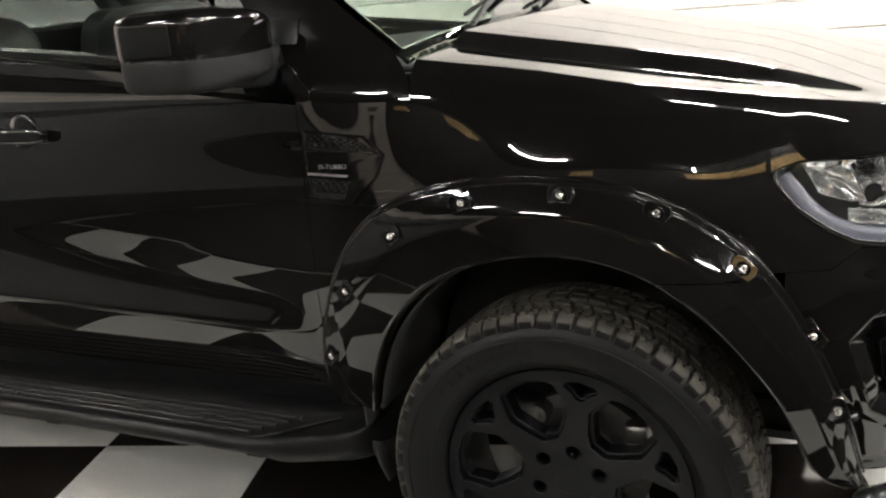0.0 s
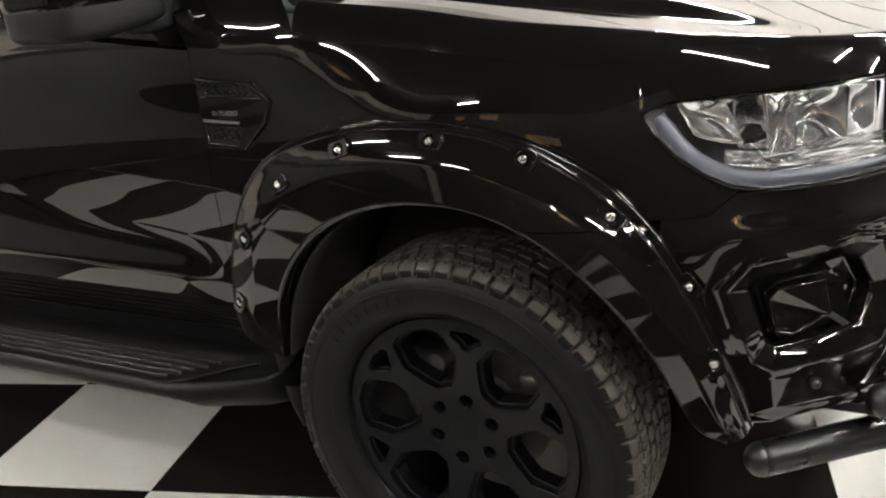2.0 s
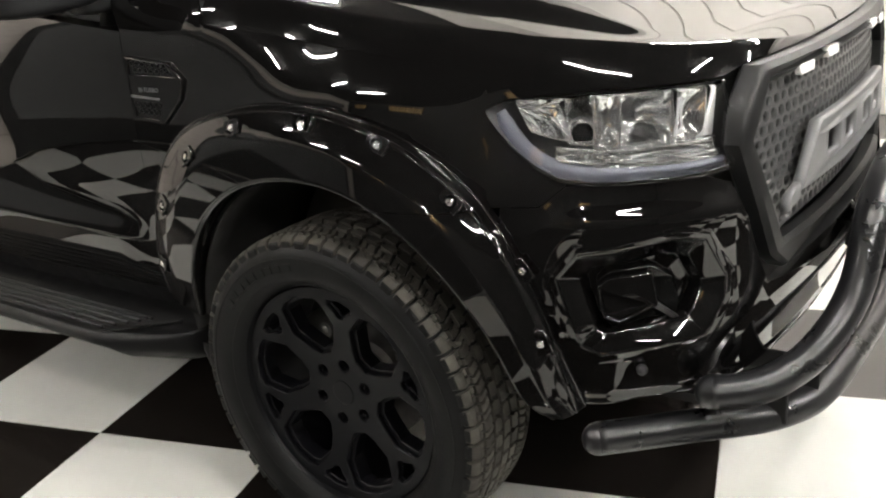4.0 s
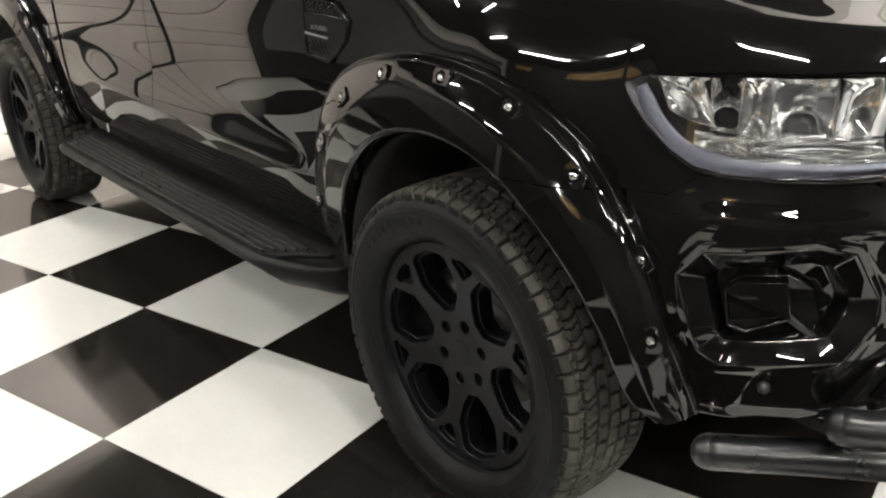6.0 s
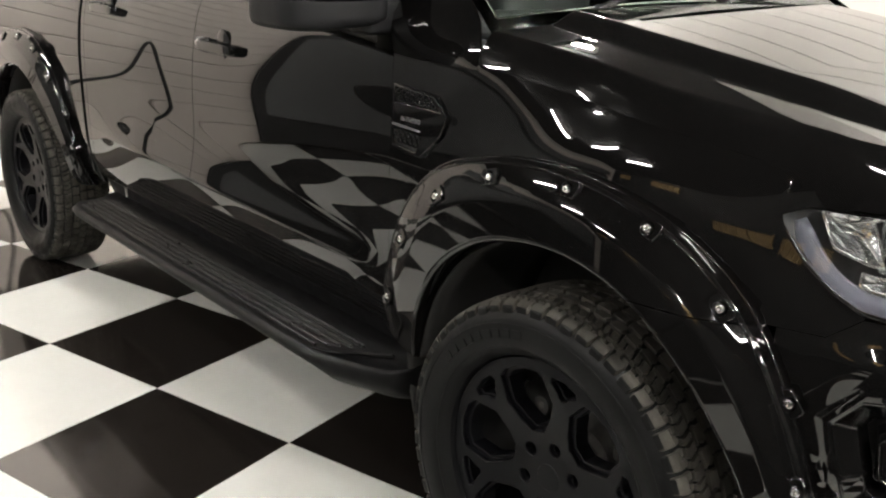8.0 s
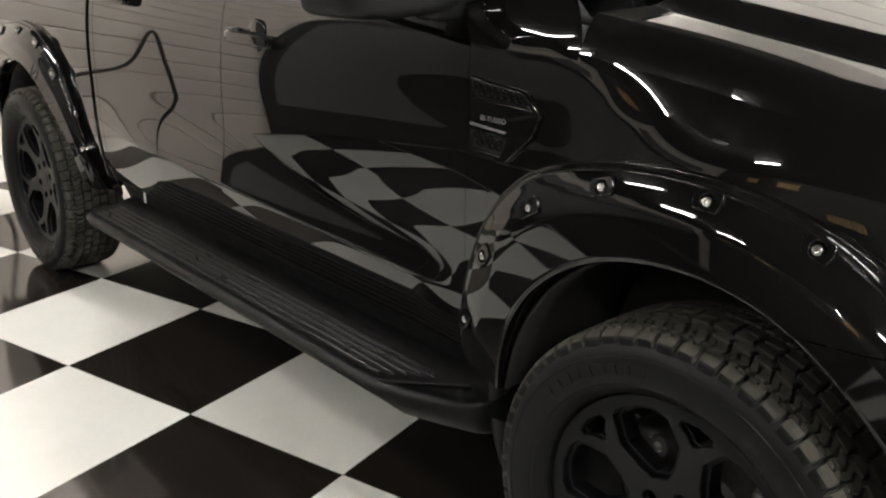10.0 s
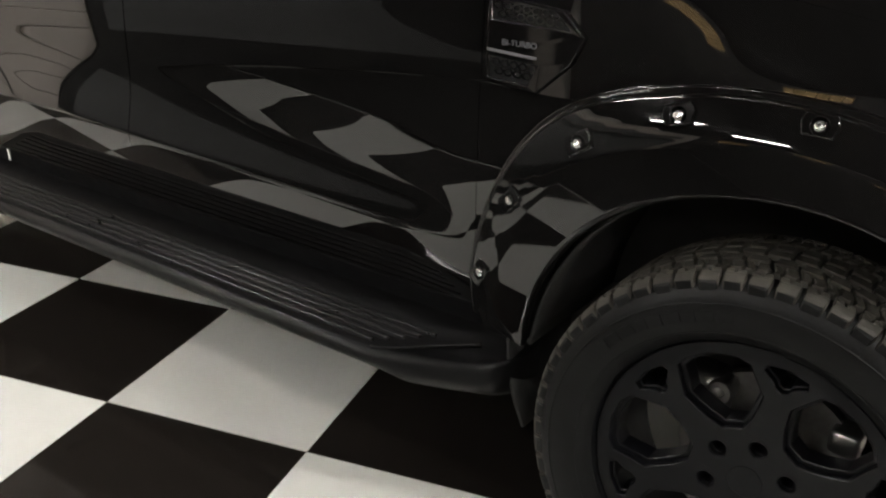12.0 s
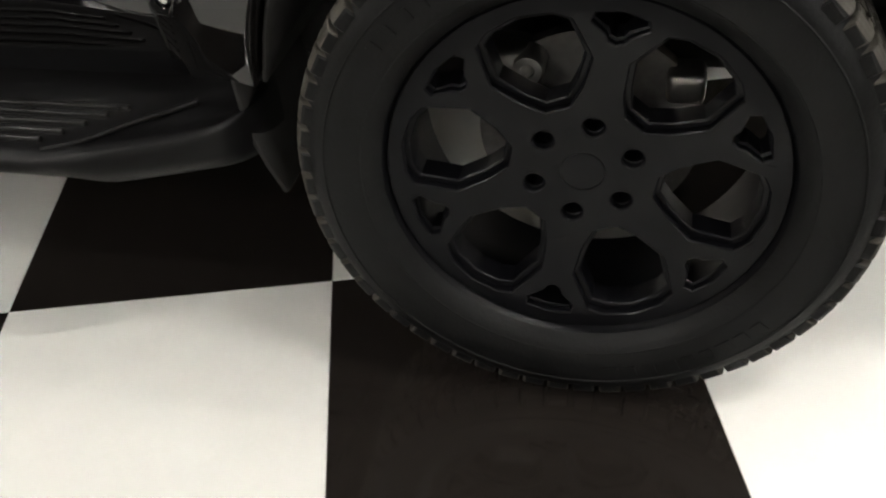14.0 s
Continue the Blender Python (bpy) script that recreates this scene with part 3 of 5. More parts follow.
def tread_data():
    """All-terrain blocks: shoulder lugs that reach down the sidewall, two staggered rows and a zigzag centre."""
    rng = random.Random(4)
    v, f = [], []
    n = 60
    st = 2 * math.pi / n

    def block(i, rows_, deep=0.010):
        """One block by stations (y, from, to), in pitches round the tyre."""
        o = len(v)
        m = len(rows_)
        for k, (y, u0, u1) in enumerate(rows_):
            r = tread_radius(y)
            for rr, g in ((r - deep, 0.0), (r - 0.0016, 0.012), (r, 0.045)):
                gy = 0.0 if rr < r - 0.001 else (0.0012 if k == 0 else -0.0012 if k == m - 1 else 0) * (1 if rows_[-1][0] > rows_[0][0] else -1)
                for u in (u0 + g, u1 - g):
                    q = (i + u) * st
                    v.append((rr * math.cos(q), y + gy, max(rr * math.sin(q), -0.393)))
        ring = (0, 2, 4, 5, 3, 1)
        for k in range(m - 1):
            for a, b in zip(ring[:-1], ring[1:]):
                f.append((o + 6 * k + a, o + 6 * k + b, o + 6 * k + 6 + b, o + 6 * k + 6 + a))
        f.append(tuple(o + a for a in ring))
        f.append(tuple(o + 6 * (m - 1) + a for a in reversed(ring)))

    for i in range(n):
        j = rng.uniform(-0.03, 0.03)
        for sg in (-1, 1):
            k = i + (0.0 if sg < 0 else 0.45) + j
            ext = 0.1192 if i % 2 else 0.1175
            # shoulder lug with a curved flank and two fingers, then the staggered inner rows
            block(k, [(sg * ext, 0.12, 0.80), (sg * 0.1165, 0.06, 0.85), (sg * 0.112, 0.02, 0.86), (sg * 0.105, 0.015, 0.85), (sg * 0.0970, 0.03, 0.86)], 0.013)
            block(k, [(sg * 0.0968, 0.03, 0.43), (sg * (0.086 if i % 2 else 0.088), 0.13, 0.49)])
            block(k, [(sg * 0.0968, 0.49, 0.86), (sg * (0.088 if i % 2 else 0.0855), 0.58, 0.93)])
            k2 = k + 0.30
            block(k2, [(sg * 0.0800, 0.12, 0.56), (sg * 0.071, 0.02, 0.49), (sg * 0.060, 0.16, 0.63), (sg * 0.0515, 0.24, 0.70)])
            block(k2, [(sg * 0.0815, 0.68, 0.99), (sg * 0.071, 0.60, 0.91), (sg * 0.058, 0.76, 1.05), (sg * 0.0505, 0.84, 1.12)])
            k3 = k + 0.62
            block(k3, [(sg * 0.0445, 0.04, 0.82), (sg * 0.036, 0.16, 0.94), (sg * 0.027, 0.06, 0.84), (sg * 0.0185, 0.18, 0.91)])
        block(i + j, [(-0.0125, 0.05, 0.92), (0.0, 0.16, 1.02), (0.0125, 0.08, 0.95)])
    return v, f


def polar(r, deg):
    return (r * math.cos(radians(deg)), r * math.sin(radians(deg)))


def wheel_plate(thick, bevel, grow, lay):
    """A plate of six Y-shaped spokes: large and small windows and bolt holes; grow widens the windows, lay sets it back."""
    outs = [[polar(0.267, a) for a in range(0, 360, 3)]]
    for k in range(6):
        c = 50 + 60 * k
        big = [(0.108, -8), (0.108, 8), (0.134, 16.0), (0.176, 20.4), (0.227, 14.6), (0.236, 9.5), (0.240, 0), (0.236, -9.5), (0.227, -14.6), (0.176, -20.4), (0.134, -16.0)]
        pts = np.array([polar(r, c + a) for r, a in big])
        mid = np.array(polar(0.176, c))
        pts = mid + (pts - mid) * (1 + grow / np.linalg.norm(pts - mid, axis=1))[:, None]
        outs.append([tuple(p) for p in pts])
        c = 20 + 60 * k
        pts = np.array([polar(r, c + a) for r, a in [(0.201, 0), (0.205, 2.4), (0.214, 3.4), (0.229, 8.2), (0.240, 7.2), (0.243, 0), (0.240, -7.2), (0.229, -8.2), (0.214, -3.4), (0.205, -2.4)]])
        mid = np.array(polar(0.227, c))
        pts = mid + (pts - mid) * (1 + 0.35 * grow / np.linalg.norm(pts - mid, axis=1))[:, None]
        outs.append([tuple(p) for p in pts])
        # bolt hole, open in a notch towards the rim
        outs.append([polar(0.070 + q[0], c + math.degrees(q[1] / 0.070)) for q in [(0.0145 * math.cos(w), 0.0145 * math.sin(w)) for w in np.linspace(0, 2 * math.pi, 18, endpoint=False)]])
    me = plate(outs, thick, bevel)
    bm = bmesh.new()
    bm.from_mesh(me)
    bmesh.ops.remove_doubles(bm, verts=bm.verts, dist=1e-5)
    for _ in range(4):
        bmesh.ops.triangulate(bm, faces=bm.faces)
        bmesh.ops.subdivide_edges(bm, edges=[e for e in bm.edges if e.calc_length() > 0.020], cuts=1)
    bmesh.ops.triangulate(bm, faces=bm.faces)
    bm.to_mesh(me)
    bm.free()
    me.polygons.foreach_set("use_smooth", [True] * len(me.polygons))

    def dish(p):
        r = np.hypot(p[:, 0], p[:, 1])
        y = lay - p[:, 2] - 0.024 * np.clip((r - 0.07) / 0.17, 0, 1) ** 1.3
        return np.stack([p[:, 0], y, p[:, 1]], -1)

    return fix_normals(map_mesh(me, dish))


def add_wheel(x, side, turn):
    """A wheel; its parts are built with the outer face towards -y."""
    me_rim = mesh_of(*lathe_data([(0.255, 0.11), (0.259, 0.03), (0.253, -0.01), (0.261, -0.050), (0.266, -0.080), (0.268, -0.085), (0.271, -0.088), (0.274, -0.096), (0.276, -0.102), (0.279, -0.105), (0.282, -0.101), (0.279, -0.09), (0.272, 0.0), (0.272, 0.11)], 96))
    wheel = part("wheel", me_rim, WHEELMAT, truck, "matt black alloy wheel with an all-terrain tyre", sharp=50)
    wheel.matrix_basis = pose(x, side * -0.845, HUB) @ pose(0, 0, 0, 0, 0, 0 if side > 0 else 180)
    for thick, bev, grow, lay in ((0.014, 0.0020, 0.0060, -0.018), (0.040, 0.0022, -0.0030, 0.0085)):
        face = part("spokes" if grow else "spoke_ledge", wheel_plate(thick, bev, grow, lay), WHEELMAT, wheel, sharp=30)
        face.matrix_basis = pose(0, -0.040, 0, 0, turn, 0)
    tyre = part("tyre", mesh_of(*tyre_data()), RUBBER, wheel, "black all-terrain tyre")
    tread = part("tread", mesh_of(*tread_data(), shade=False), TREADMAT, wheel, "chunky dusty tread blocks")
    # the lugs' outer flanks take the dark rubber, their tops the lighter tread colour
    tread.data.materials.append(RUBBER)
    tread.data.polygons.foreach_set("material_index", [int(abs(p.center.y) > 0.1170) for p in tread.data.polygons])
    for rr, yy in ((0.346, -0.1275), (0.295, -0.1195)):
        part("sidewall_ring", mesh_of(*lathe_data([(rr - 0.002, yy + 0.003), (rr - 0.001, yy - 0.0008), (rr + 0.001, yy - 0.0008), (rr + 0.002, yy + 0.003)], 96)), RUBBER, wheel)
    for a0 in (100, 280):
        for k in range(9):
            a, w = a0 + 5.2 * k, 1.6 if k % 3 else 2.2
            pts = [(0.316, a - w), (0.316, a + w), (0.334, a + w), (0.334, a - w)]
            v = [(*polar(r, q)[:1], yy, polar(r, q)[1]) for yy in (-0.1288, -0.120) for r, q in pts]
            part("sidewall_bar", mesh_of(v, [(0, 1, 2, 3), (4, 7, 6, 5), (0, 4, 5, 1), (1, 5, 6, 2), (2, 6, 7, 3), (3, 7, 4, 0)], False), RUBBER, tyre)
    cap = part("centre_cap", mesh_of(*lathe_data([(0.0, -0.0660), (0.029, -0.0660), (0.0300, -0.0652), (0.0325, -0.0640), (0.0325, -0.045)], 40)), WHEELMAT, wheel, sharp=20)
    part("brake_disc", mesh_of(*lathe_data([(0.06, 0.03), (0.075, 0.022), (0.085, 0.035), (0.158, 0.035), (0.158, 0.060), (0.085, 0.060)], 64)), CAST, wheel, sharp=30)
    part("hub", mesh_of(*lathe_data([(0.0, -0.01), (0.055, -0.01), (0.075, 0.0), (0.075, 0.03), (0.05, 0.12), (0.0, 0.12)], 32)), CAST, wheel, sharp=30)
    cx = -1 if side > 0 else 1
    part("brake_caliper", mesh_of(*blob_data((cx * 0.115, 0.03, 0.085), (0.045, 0.045, 0.06), 0.55)), STEEL, wheel, "bare metal brake caliper")
    ring = mesh_of(*lathe_data([(0.010, -0.012), (0.020, -0.012), (0.023, -0.008), (0.023, 0.03), (0.010, 0.03), (0.010, -0.012)], 28))
    part("steering_knuckle", map_mesh(ring, lambda p: p + (cx * 0.082, 0.0, 0.118)), STEEL, wheel, "bare metal steering knuckle", sharp=40)
    part("hose_bracket", mesh_of(*blob_data((-cx * 0.127, 0.035, 0.088), (0.026, 0.03, 0.022), 0.35, 24, 14)), STEEL, wheel, "bare metal brake hose bracket")
    # nuts deep in their holes
    for k in range(6):
        bx, bz = polar(0.070, 20 + 60 * k - turn)
        nut = mesh_of(*lathe_data([(0.0, -0.034), (0.008, -0.034), (0.0095, -0.030), (0.0095, -0.01)], 6), shade=False)
        map_mesh(nut, lambda p: p + (bx, 0, bz))
        part("wheel_nut", nut, MATTE, wheel)
    return wheel


for wx in (0.0, -3.22):
    for side in (1, -1):
        add_wheel(wx, side, 0)

# ---- running boards ----
def step_section(k, lift):
    """Cross-section of the running board; k draws its outer edge in, lift raises it."""
    yin = -0.800
    pts = [(-0.800, 0.474), (-0.862, 0.470), (-0.900, 0.462), (-0.908, 0.456), (-0.960, 0.453), (-1.008, 0.450), (-1.014, 0.453), (-1.026, 0.452), (-1.036, 0.445), (-1.039, 0.436), (-1.034, 0.424), (-1.012, 0.404), (-0.975, 0.388), (-0.930, 0.382), (-0.860, 0.384), (-0.800, 0.392)]
    return [(yin + (y - yin) * k, z + lift) for y, z in pts]


xs = np.concatenate([np.linspace(-2.46, -0.76, 40), np.linspace(-0.74, -0.50, 30), np.linspace(-0.496, -0.465, 14)])
rows = []
for x in xs:
    q = min(1.0, max(0.0, (x + 0.74) / 0.275))
    k = (1 - 0.42 * q ** 1.25) * math.sqrt(max(0.0, 1 - q ** 14)) + 0.02
    b = max(0.0, (-2.38 - x) / 0.1)
    k *= 1 - 0.25 * b * b
    rows.append([(x, y, z - (0.020 * smooth(0, 0.35, q) if j >= 9 else 0)) for j, (y, z) in enumerate(step_section(k, 0.004 * smooth(0, 1, q)))])
boards = both("running_board", grid_mesh(np.array(rows)), STEP, truck, "black plastic running board with ribbed tread", sharp=60)
for bd, sg in zip(boards, (1, -1)):
    for j in range(5):
        y = -0.913 - 0.0215 * j
        x_end = -0.650 - 0.024 * j
        rib = box(((-2.40 + x_end) / 2, sg * y, 0.4565 - 0.0011 * j), (x_end + 2.40, 0.0095, 0.012))
        part("tread_rib", rib, RIB, bd, bevel=0.003)
    ridge = [(-0.735, sg * -1.020, 0.450), (-0.69, sg * -1.000, 0.453), (-0.64, sg * -0.960, 0.457), (-0.60, sg * -0.930, 0.460), (-0.55, sg * -0.895, 0.464)]
    part("end_ridge", mesh_of(*tube_data(ridge, 0.005, 10, 24)), STEP, bd)
    for bx in (-2.05, -1.42, -0.98, -0.76):
        part("bracket", box((bx, sg * -0.93, 0.383), (0.05, 0.10, 0.018)), MATTE, bd, bevel=0.004)
flap = [[(x, y, z) for y in np.linspace(-0.62, -0.90, 8)] for x, z in ((-0.475, 0.60), (-0.49, 0.50), (-0.485, 0.42), (-0.465, 0.36), (-0.445, 0.315))]
both("mud_flap", grid_mesh(np.array(flap)), LINER, truck, "black rubber mud flap", solid=0.008)

# ---- bonnet ----
def hood_z(x, y):
    ay = np.abs(y)
    z = spline([(-0.50, 1.302), (-0.3, 1.276), (0.0, 1.229), (0.3, 1.180), (0.5, 1.152), (0.7, 1.122), (0.85, 1.10)])(x)
    z = z + 0.030 * (1 - (ay / 0.86) ** 2) * (1 - 0.5 * smooth(0.3, 0.8, x))
    rise = 0.027 * (1 - smooth(0.22, 0.66, x))
    wider = 0.03 * (1 - smooth(-0.2, 0.3, x))
    z = z + rise * (1 - smooth(0.560 + wider, 0.645 + wider, ay))
    return z


# its edge runs along the wing, over the headlamp and above the grille; strips reach from there to the middle
s_end_lamp = float(dense_s[np.argmin((dense_p[:, 0] - 0.81) ** 2 + (dense_p[:, 1] + 0.63) ** 2)])
edge_s = np.concatenate([np.linspace(-0.31, 0.38, 70), np.linspace(0.385, 0.52, 40), np.linspace(0.525, S_END, 90)])
edge_h = np.where(edge_s < 0.462, shut(edge_s), np.interp(edge_s, [0.462, 0.50, 0.62, s_end_lamp, s_end_lamp + 0.08, S_END], [float(shut(0.462)), 1.070, 1.0755, 1.0755, 1.088, 1.090]))
EB = skin(edge_s, edge_h)
mid_x = np.interp(edge_s, [-0.31, 0.10, 0.45, S_END], [-0.27, 0.12, 0.38, float(EB[-1, 0])])
wv = np.concatenate([np.linspace(0, 0.15, 30), np.linspace(0.16, 1, 60)])
XX = EB[:, 0:1] + (mid_x[:, None] - EB[:, 0:1]) * wv
YY = EB[:, 1:2] * (1 - wv)
reach = np.hypot(XX - EB[:, 0:1], YY - EB[:, 1:2])
far = np.minimum(reach, np.abs(XX - float(EB[-1, 0])) + 1e-4)
reach = np.where(edge_s[:, None] > 0.9, far, reach)
bend = np.interp(edge_s, [0.0, 0.35, 0.6], [0.048, 0.062, 0.095])[:, None]
ZZ = EB[:, 2:3] + (hood_z(XX, YY) - EB[:, 2:3]) * (1 - (1 - np.clip(reach / bend, 0, 1)) ** 2.3)
half_hood = np.stack([XX, YY, ZZ], -1)[:-1]
part("bonnet", mesh_of(*join(grid(half_hood), grid(half_hood * (1, -1, 1)))), PAINT, truck, "glossy black bonnet with a raised centre", solid=0.002, rim=False)
part("engine_bay", box((0.20, 0, 0.80), (0.95, 1.25, 0.60)), LINER, truck)

# ---- cab ----
def strip(name, a, b, mat, n=30, label="", **kw):
    """A ruled surface between two smooth curves, on both sides of the car."""
    t = np.linspace(0, 1, n)
    pa, pb = curve_through(a)(t), curve_through(b)(t)
    w = np.linspace(0, 1, 12)[:, None, None]
    return both(name, grid_mesh(pa + (pb - pa) * w), mat, truck, label, **kw)


BELT = [(-0.58, -0.853, 1.20), (-1.0, -0.857, 1.245), (-1.6, -0.848, 1.307), (-2.1, -0.838, 1.36), (-2.45, -0.83, 1.395)]
ROOF = [(-1.02, -0.66, 1.76), (-1.3, -0.655, 1.795), (-1.7, -0.65, 1.81), (-2.1, -0.64, 1.80), (-2.42, -0.63, 1.775)]
strip("belt_trim", [(x, y + 0.006, z + 0.004) for x, y, z in BELT], [(x, y + 0.012, z + 0.030) for x, y, z in BELT], GLOSS, solid=0.01)
low = [(x - 0.02, y + 0.018, z + 0.030) for x, y, z in [(-0.72, -0.85, 1.215)] + BELT[1:]]
high = [(x, y - 0.005, z - 0.02) for x, y, z in ROOF]
strip("front_window", low[:3], [high[0], high[1], (-1.62, -0.656, 1.787)], SIDEGLASS, label="lightly tinted front side window", solid=0.005)
strip("side_window", low[2:], [(-1.62, -0.656, 1.787), high[3], high[4]], TINT, label="dark tinted rear side window", solid=0.005)
strip("window_pillar", [(-1.575, -0.846, 1.33), (-1.58, -0.76, 1.57), (-1.59, -0.65, 1.80)], [(-1.625, -0.846, 1.335), (-1.63, -0.76, 1.57), (-1.64, -0.65, 1.80)], GLOSS, solid=0.01)
pillar = spline([(1.20, -0.3112, -0.576, float(skin(-0.45, 1.2)[1])), (1.235, -0.316, -0.595, float(skin(-0.45, 1.235)[1])), (1.30, -0.368, -0.646, -0.835), (1.36, -0.455, -0.705, -0.810), (1.45, -0.572, -0.783, -0.775), (1.55, -0.70, -0.86, -0.739), (1.765, -1.0, -1.1, -0.660)])
rows = []
for z in np.concatenate([np.linspace(1.188, 1.30, 24), np.linspace(1.31, 1.765, 40)]):
    xf_, xr_, y_ = pillar(z)
    xw = xf_ + (xr_ - xf_) * np.linspace(0, 1, 20)
    if z < 1.2:
        y_ = float(skin(-0.45, z)[1])
    yw_ = y_ + 0.0005 + (skin(xw, min(z, 1.25))[:, 1] - float(skin(-0.45, min(z, 1.25))[1])) * (1 - smooth(1.25, 1.33, z))
    rows.append([(x, y + 0.016 * (1 - w) ** 4 * smooth(1.25, 1.32, z), z) for x, y, w in zip(xw, yw_, np.linspace(0, 1, 20))])
both("windscreen_pillar", grid_mesh(np.array(rows)), PAINT, truck, solid=0.004, rim=False)
strip("quarter_panel", [(-2.44, -0.83, 1.39), (-2.43, -0.74, 1.57), (-2.40, -0.63, 1.78)], [(-2.575, -0.82, 1.38), (-2.55, -0.74, 1.57), (-2.50, -0.63, 1.76)], PAINT, solid=0.01)
t = np.linspace(-1, 1, 40)
roof = [[(x, y * w, z + 0.055 * (1 - y * y)) for y in t] for x, w, z in ((-1.02, 0.66, 1.76), (-1.15, 0.658, 1.782), (-1.4, 0.655, 1.80), (-1.8, 0.648, 1.81), (-2.2, 0.638, 1.795), (-2.45, 0.63, 1.77), (-2.52, 0.63, 1.73))]
part("roof", grid_mesh(np.array(roof)), PAINT, truck, "glossy black cab roof", solid=0.01)
ws = [[(-0.36 + 0.02 * (1 - y * y) * (1 - v) - v * (0.68) + 0.02 * y * y, y * (0.808 - 0.158 * v), 1.272 + 0.035 * (1 - y * y) * (1 - v) + v * 0.495 + 0.04 * (1 - y * y) * v) for y in t] for v in np.linspace(0, 1, 20)]
part("windscreen", grid_mesh(np.array(ws)), SCREEN, truck, "clear laminated windscreen", solid=0.005).visible_shadow = False
back = [[(-2.52 - 0.06 * (1 - v), y * (0.63 + 0.18 * (1 - v)), 1.36 + 0.40 * v) for y in t] for v in np.linspace(0, 1, 6)]
part("rear_window", grid_mesh(np.array(back)), TINT, truck, "dark tinted rear window", solid=0.005)
part("dashboard", mesh_of(*join(blob_data((-0.76, 0, 1.15), (0.34, 0.70, 0.12), 0.4))), DASH, truck, "dark grey dashboard")
part("cab_floor", box((-1.6, 0, 0.62), (1.9, 1.4, 0.05)), DASH, truck)
part("cab_back", box((-2.50, 0, 0.95), (0.03, 1.5, 0.85)), DASH, truck)
for sy in (-0.37, 0.37):
    for sx in (-1.35, -2.15):
        part("seat_back", mesh_of(*join(blob_data((sx, sy, 1.10), (0.09, 0.24, 0.34), 0.45), blob_data((sx - 0.03, sy, 1.52), (0.05, 0.12, 0.09), 0.5))), DASH, truck, "dark cloth seat")
part("cowl_panel", grid_mesh(np.array([[(-0.40 + 0.03 * (1 - b * b) + q, b * 0.80, 1.262 + 0.035 * (1 - b * b) - 0.006 * math.sin(q * 20)) for b in np.linspace(-1, 1, 40)] for q in (-0.03, 0.0, 0.05, 0.10)])), MATTE, truck, "matt black cowl under the windscreen", solid=0.005)
for a, b in (((-0.335, -0.47, 1.318), (-0.44, 0.10, 1.398)), ((-0.33, 0.02, 1.335), (-0.44, 0.60, 1.37))):
    arm = part("wiper", mesh_of(*tube_data([a, ((a[0] + b[0]) / 2, (a[1] + b[1]) / 2, (a[2] + b[2]) / 2 + 0.012), b], 0.008, 8, 16)), MATTE, truck, "black windscreen wiper")
    part("wiper_pivot", mesh_of(*blob_data(a, (0.014, 0.014, 0.010), 0.8, 16, 10)), MATTE, arm)
    part("wiper_blade", mesh_of(*tube_data([(a[0] - 0.06, a[1] + 0.12, a[2] + 0.028), (b[0] - 0.01, b[1], b[2] + 0.004)], 0.006, 6, 2)), MATTE, arm)
# tailgate and bed
part("tailgate", box((-4.42, 0, 0.97), (0.04, 1.70, 0.80)), PAINT, truck, bevel=0.01)
part("bed_floor", box((-3.5, 0, 0.78), (1.8, 1.6, 0.04)), MATTE, truck)
part("bed_cover", box((-3.50, 0, 1.37), (1.80, 1.66, 0.03)), MATTE, truck, "black bed cover", bevel=0.008)

# ---- door mirrors ----
def mirror_shape(p, c):
    """Tapers the housing towards the door and leans it back."""
    q = p - c
    k = 1 - 0.25 * np.clip(q[:, 1] / 0.15, 0, 1)
    return np.stack([c[0] + q[:, 0] * k - 0.18 * q[:, 1] * -1, p[:, 1], c[2] + q[:, 2] * k], -1)


MC = np.array((-0.725, -0.990, 1.338))
cap = map_mesh(mesh_of(*blob_data(MC + (0, 0, 0.022), (0.105, 0.138, 0.060), 0.38, 60, 40)), lambda p: mirror_shape(p, MC))
base = map_mesh(mesh_of(*blob_data(MC + (0, 0.0, -0.040), (0.103, 0.136, 0.046), 0.38, 50, 30)), lambda p: mirror_shape(p, MC))
m1 = both("door_mirror", cap, GLOSS, truck, "glossy black door mirror housing")
for mo, f in zip(m1, (lambda m: m, flipped)):
    part("mirror_base", f(base), MATTE, mo, "matt black mirror base")
    part("mirror_arm", f(mesh_of(*blob_data((-0.690, -0.845, 1.286), (0.050, 0.075, 0.046), 0.4))), MATTE, mo)
    glassy = mesh_of(*blob_data(MC + (-0.093, 0, 0.0), (0.006, 0.112, 0.058), 0.5))
    part("mirror_glass", f(glassy), MIRROR, mo)
both("mirror_patch", grid_mesh(np.array([[(x, -0.852 + 0.25 * (z - 1.21), z) for x in (-0.60, -0.70)] for z in (1.21, 1.30, 1.38)])), MATTE, truck, solid=0.008)

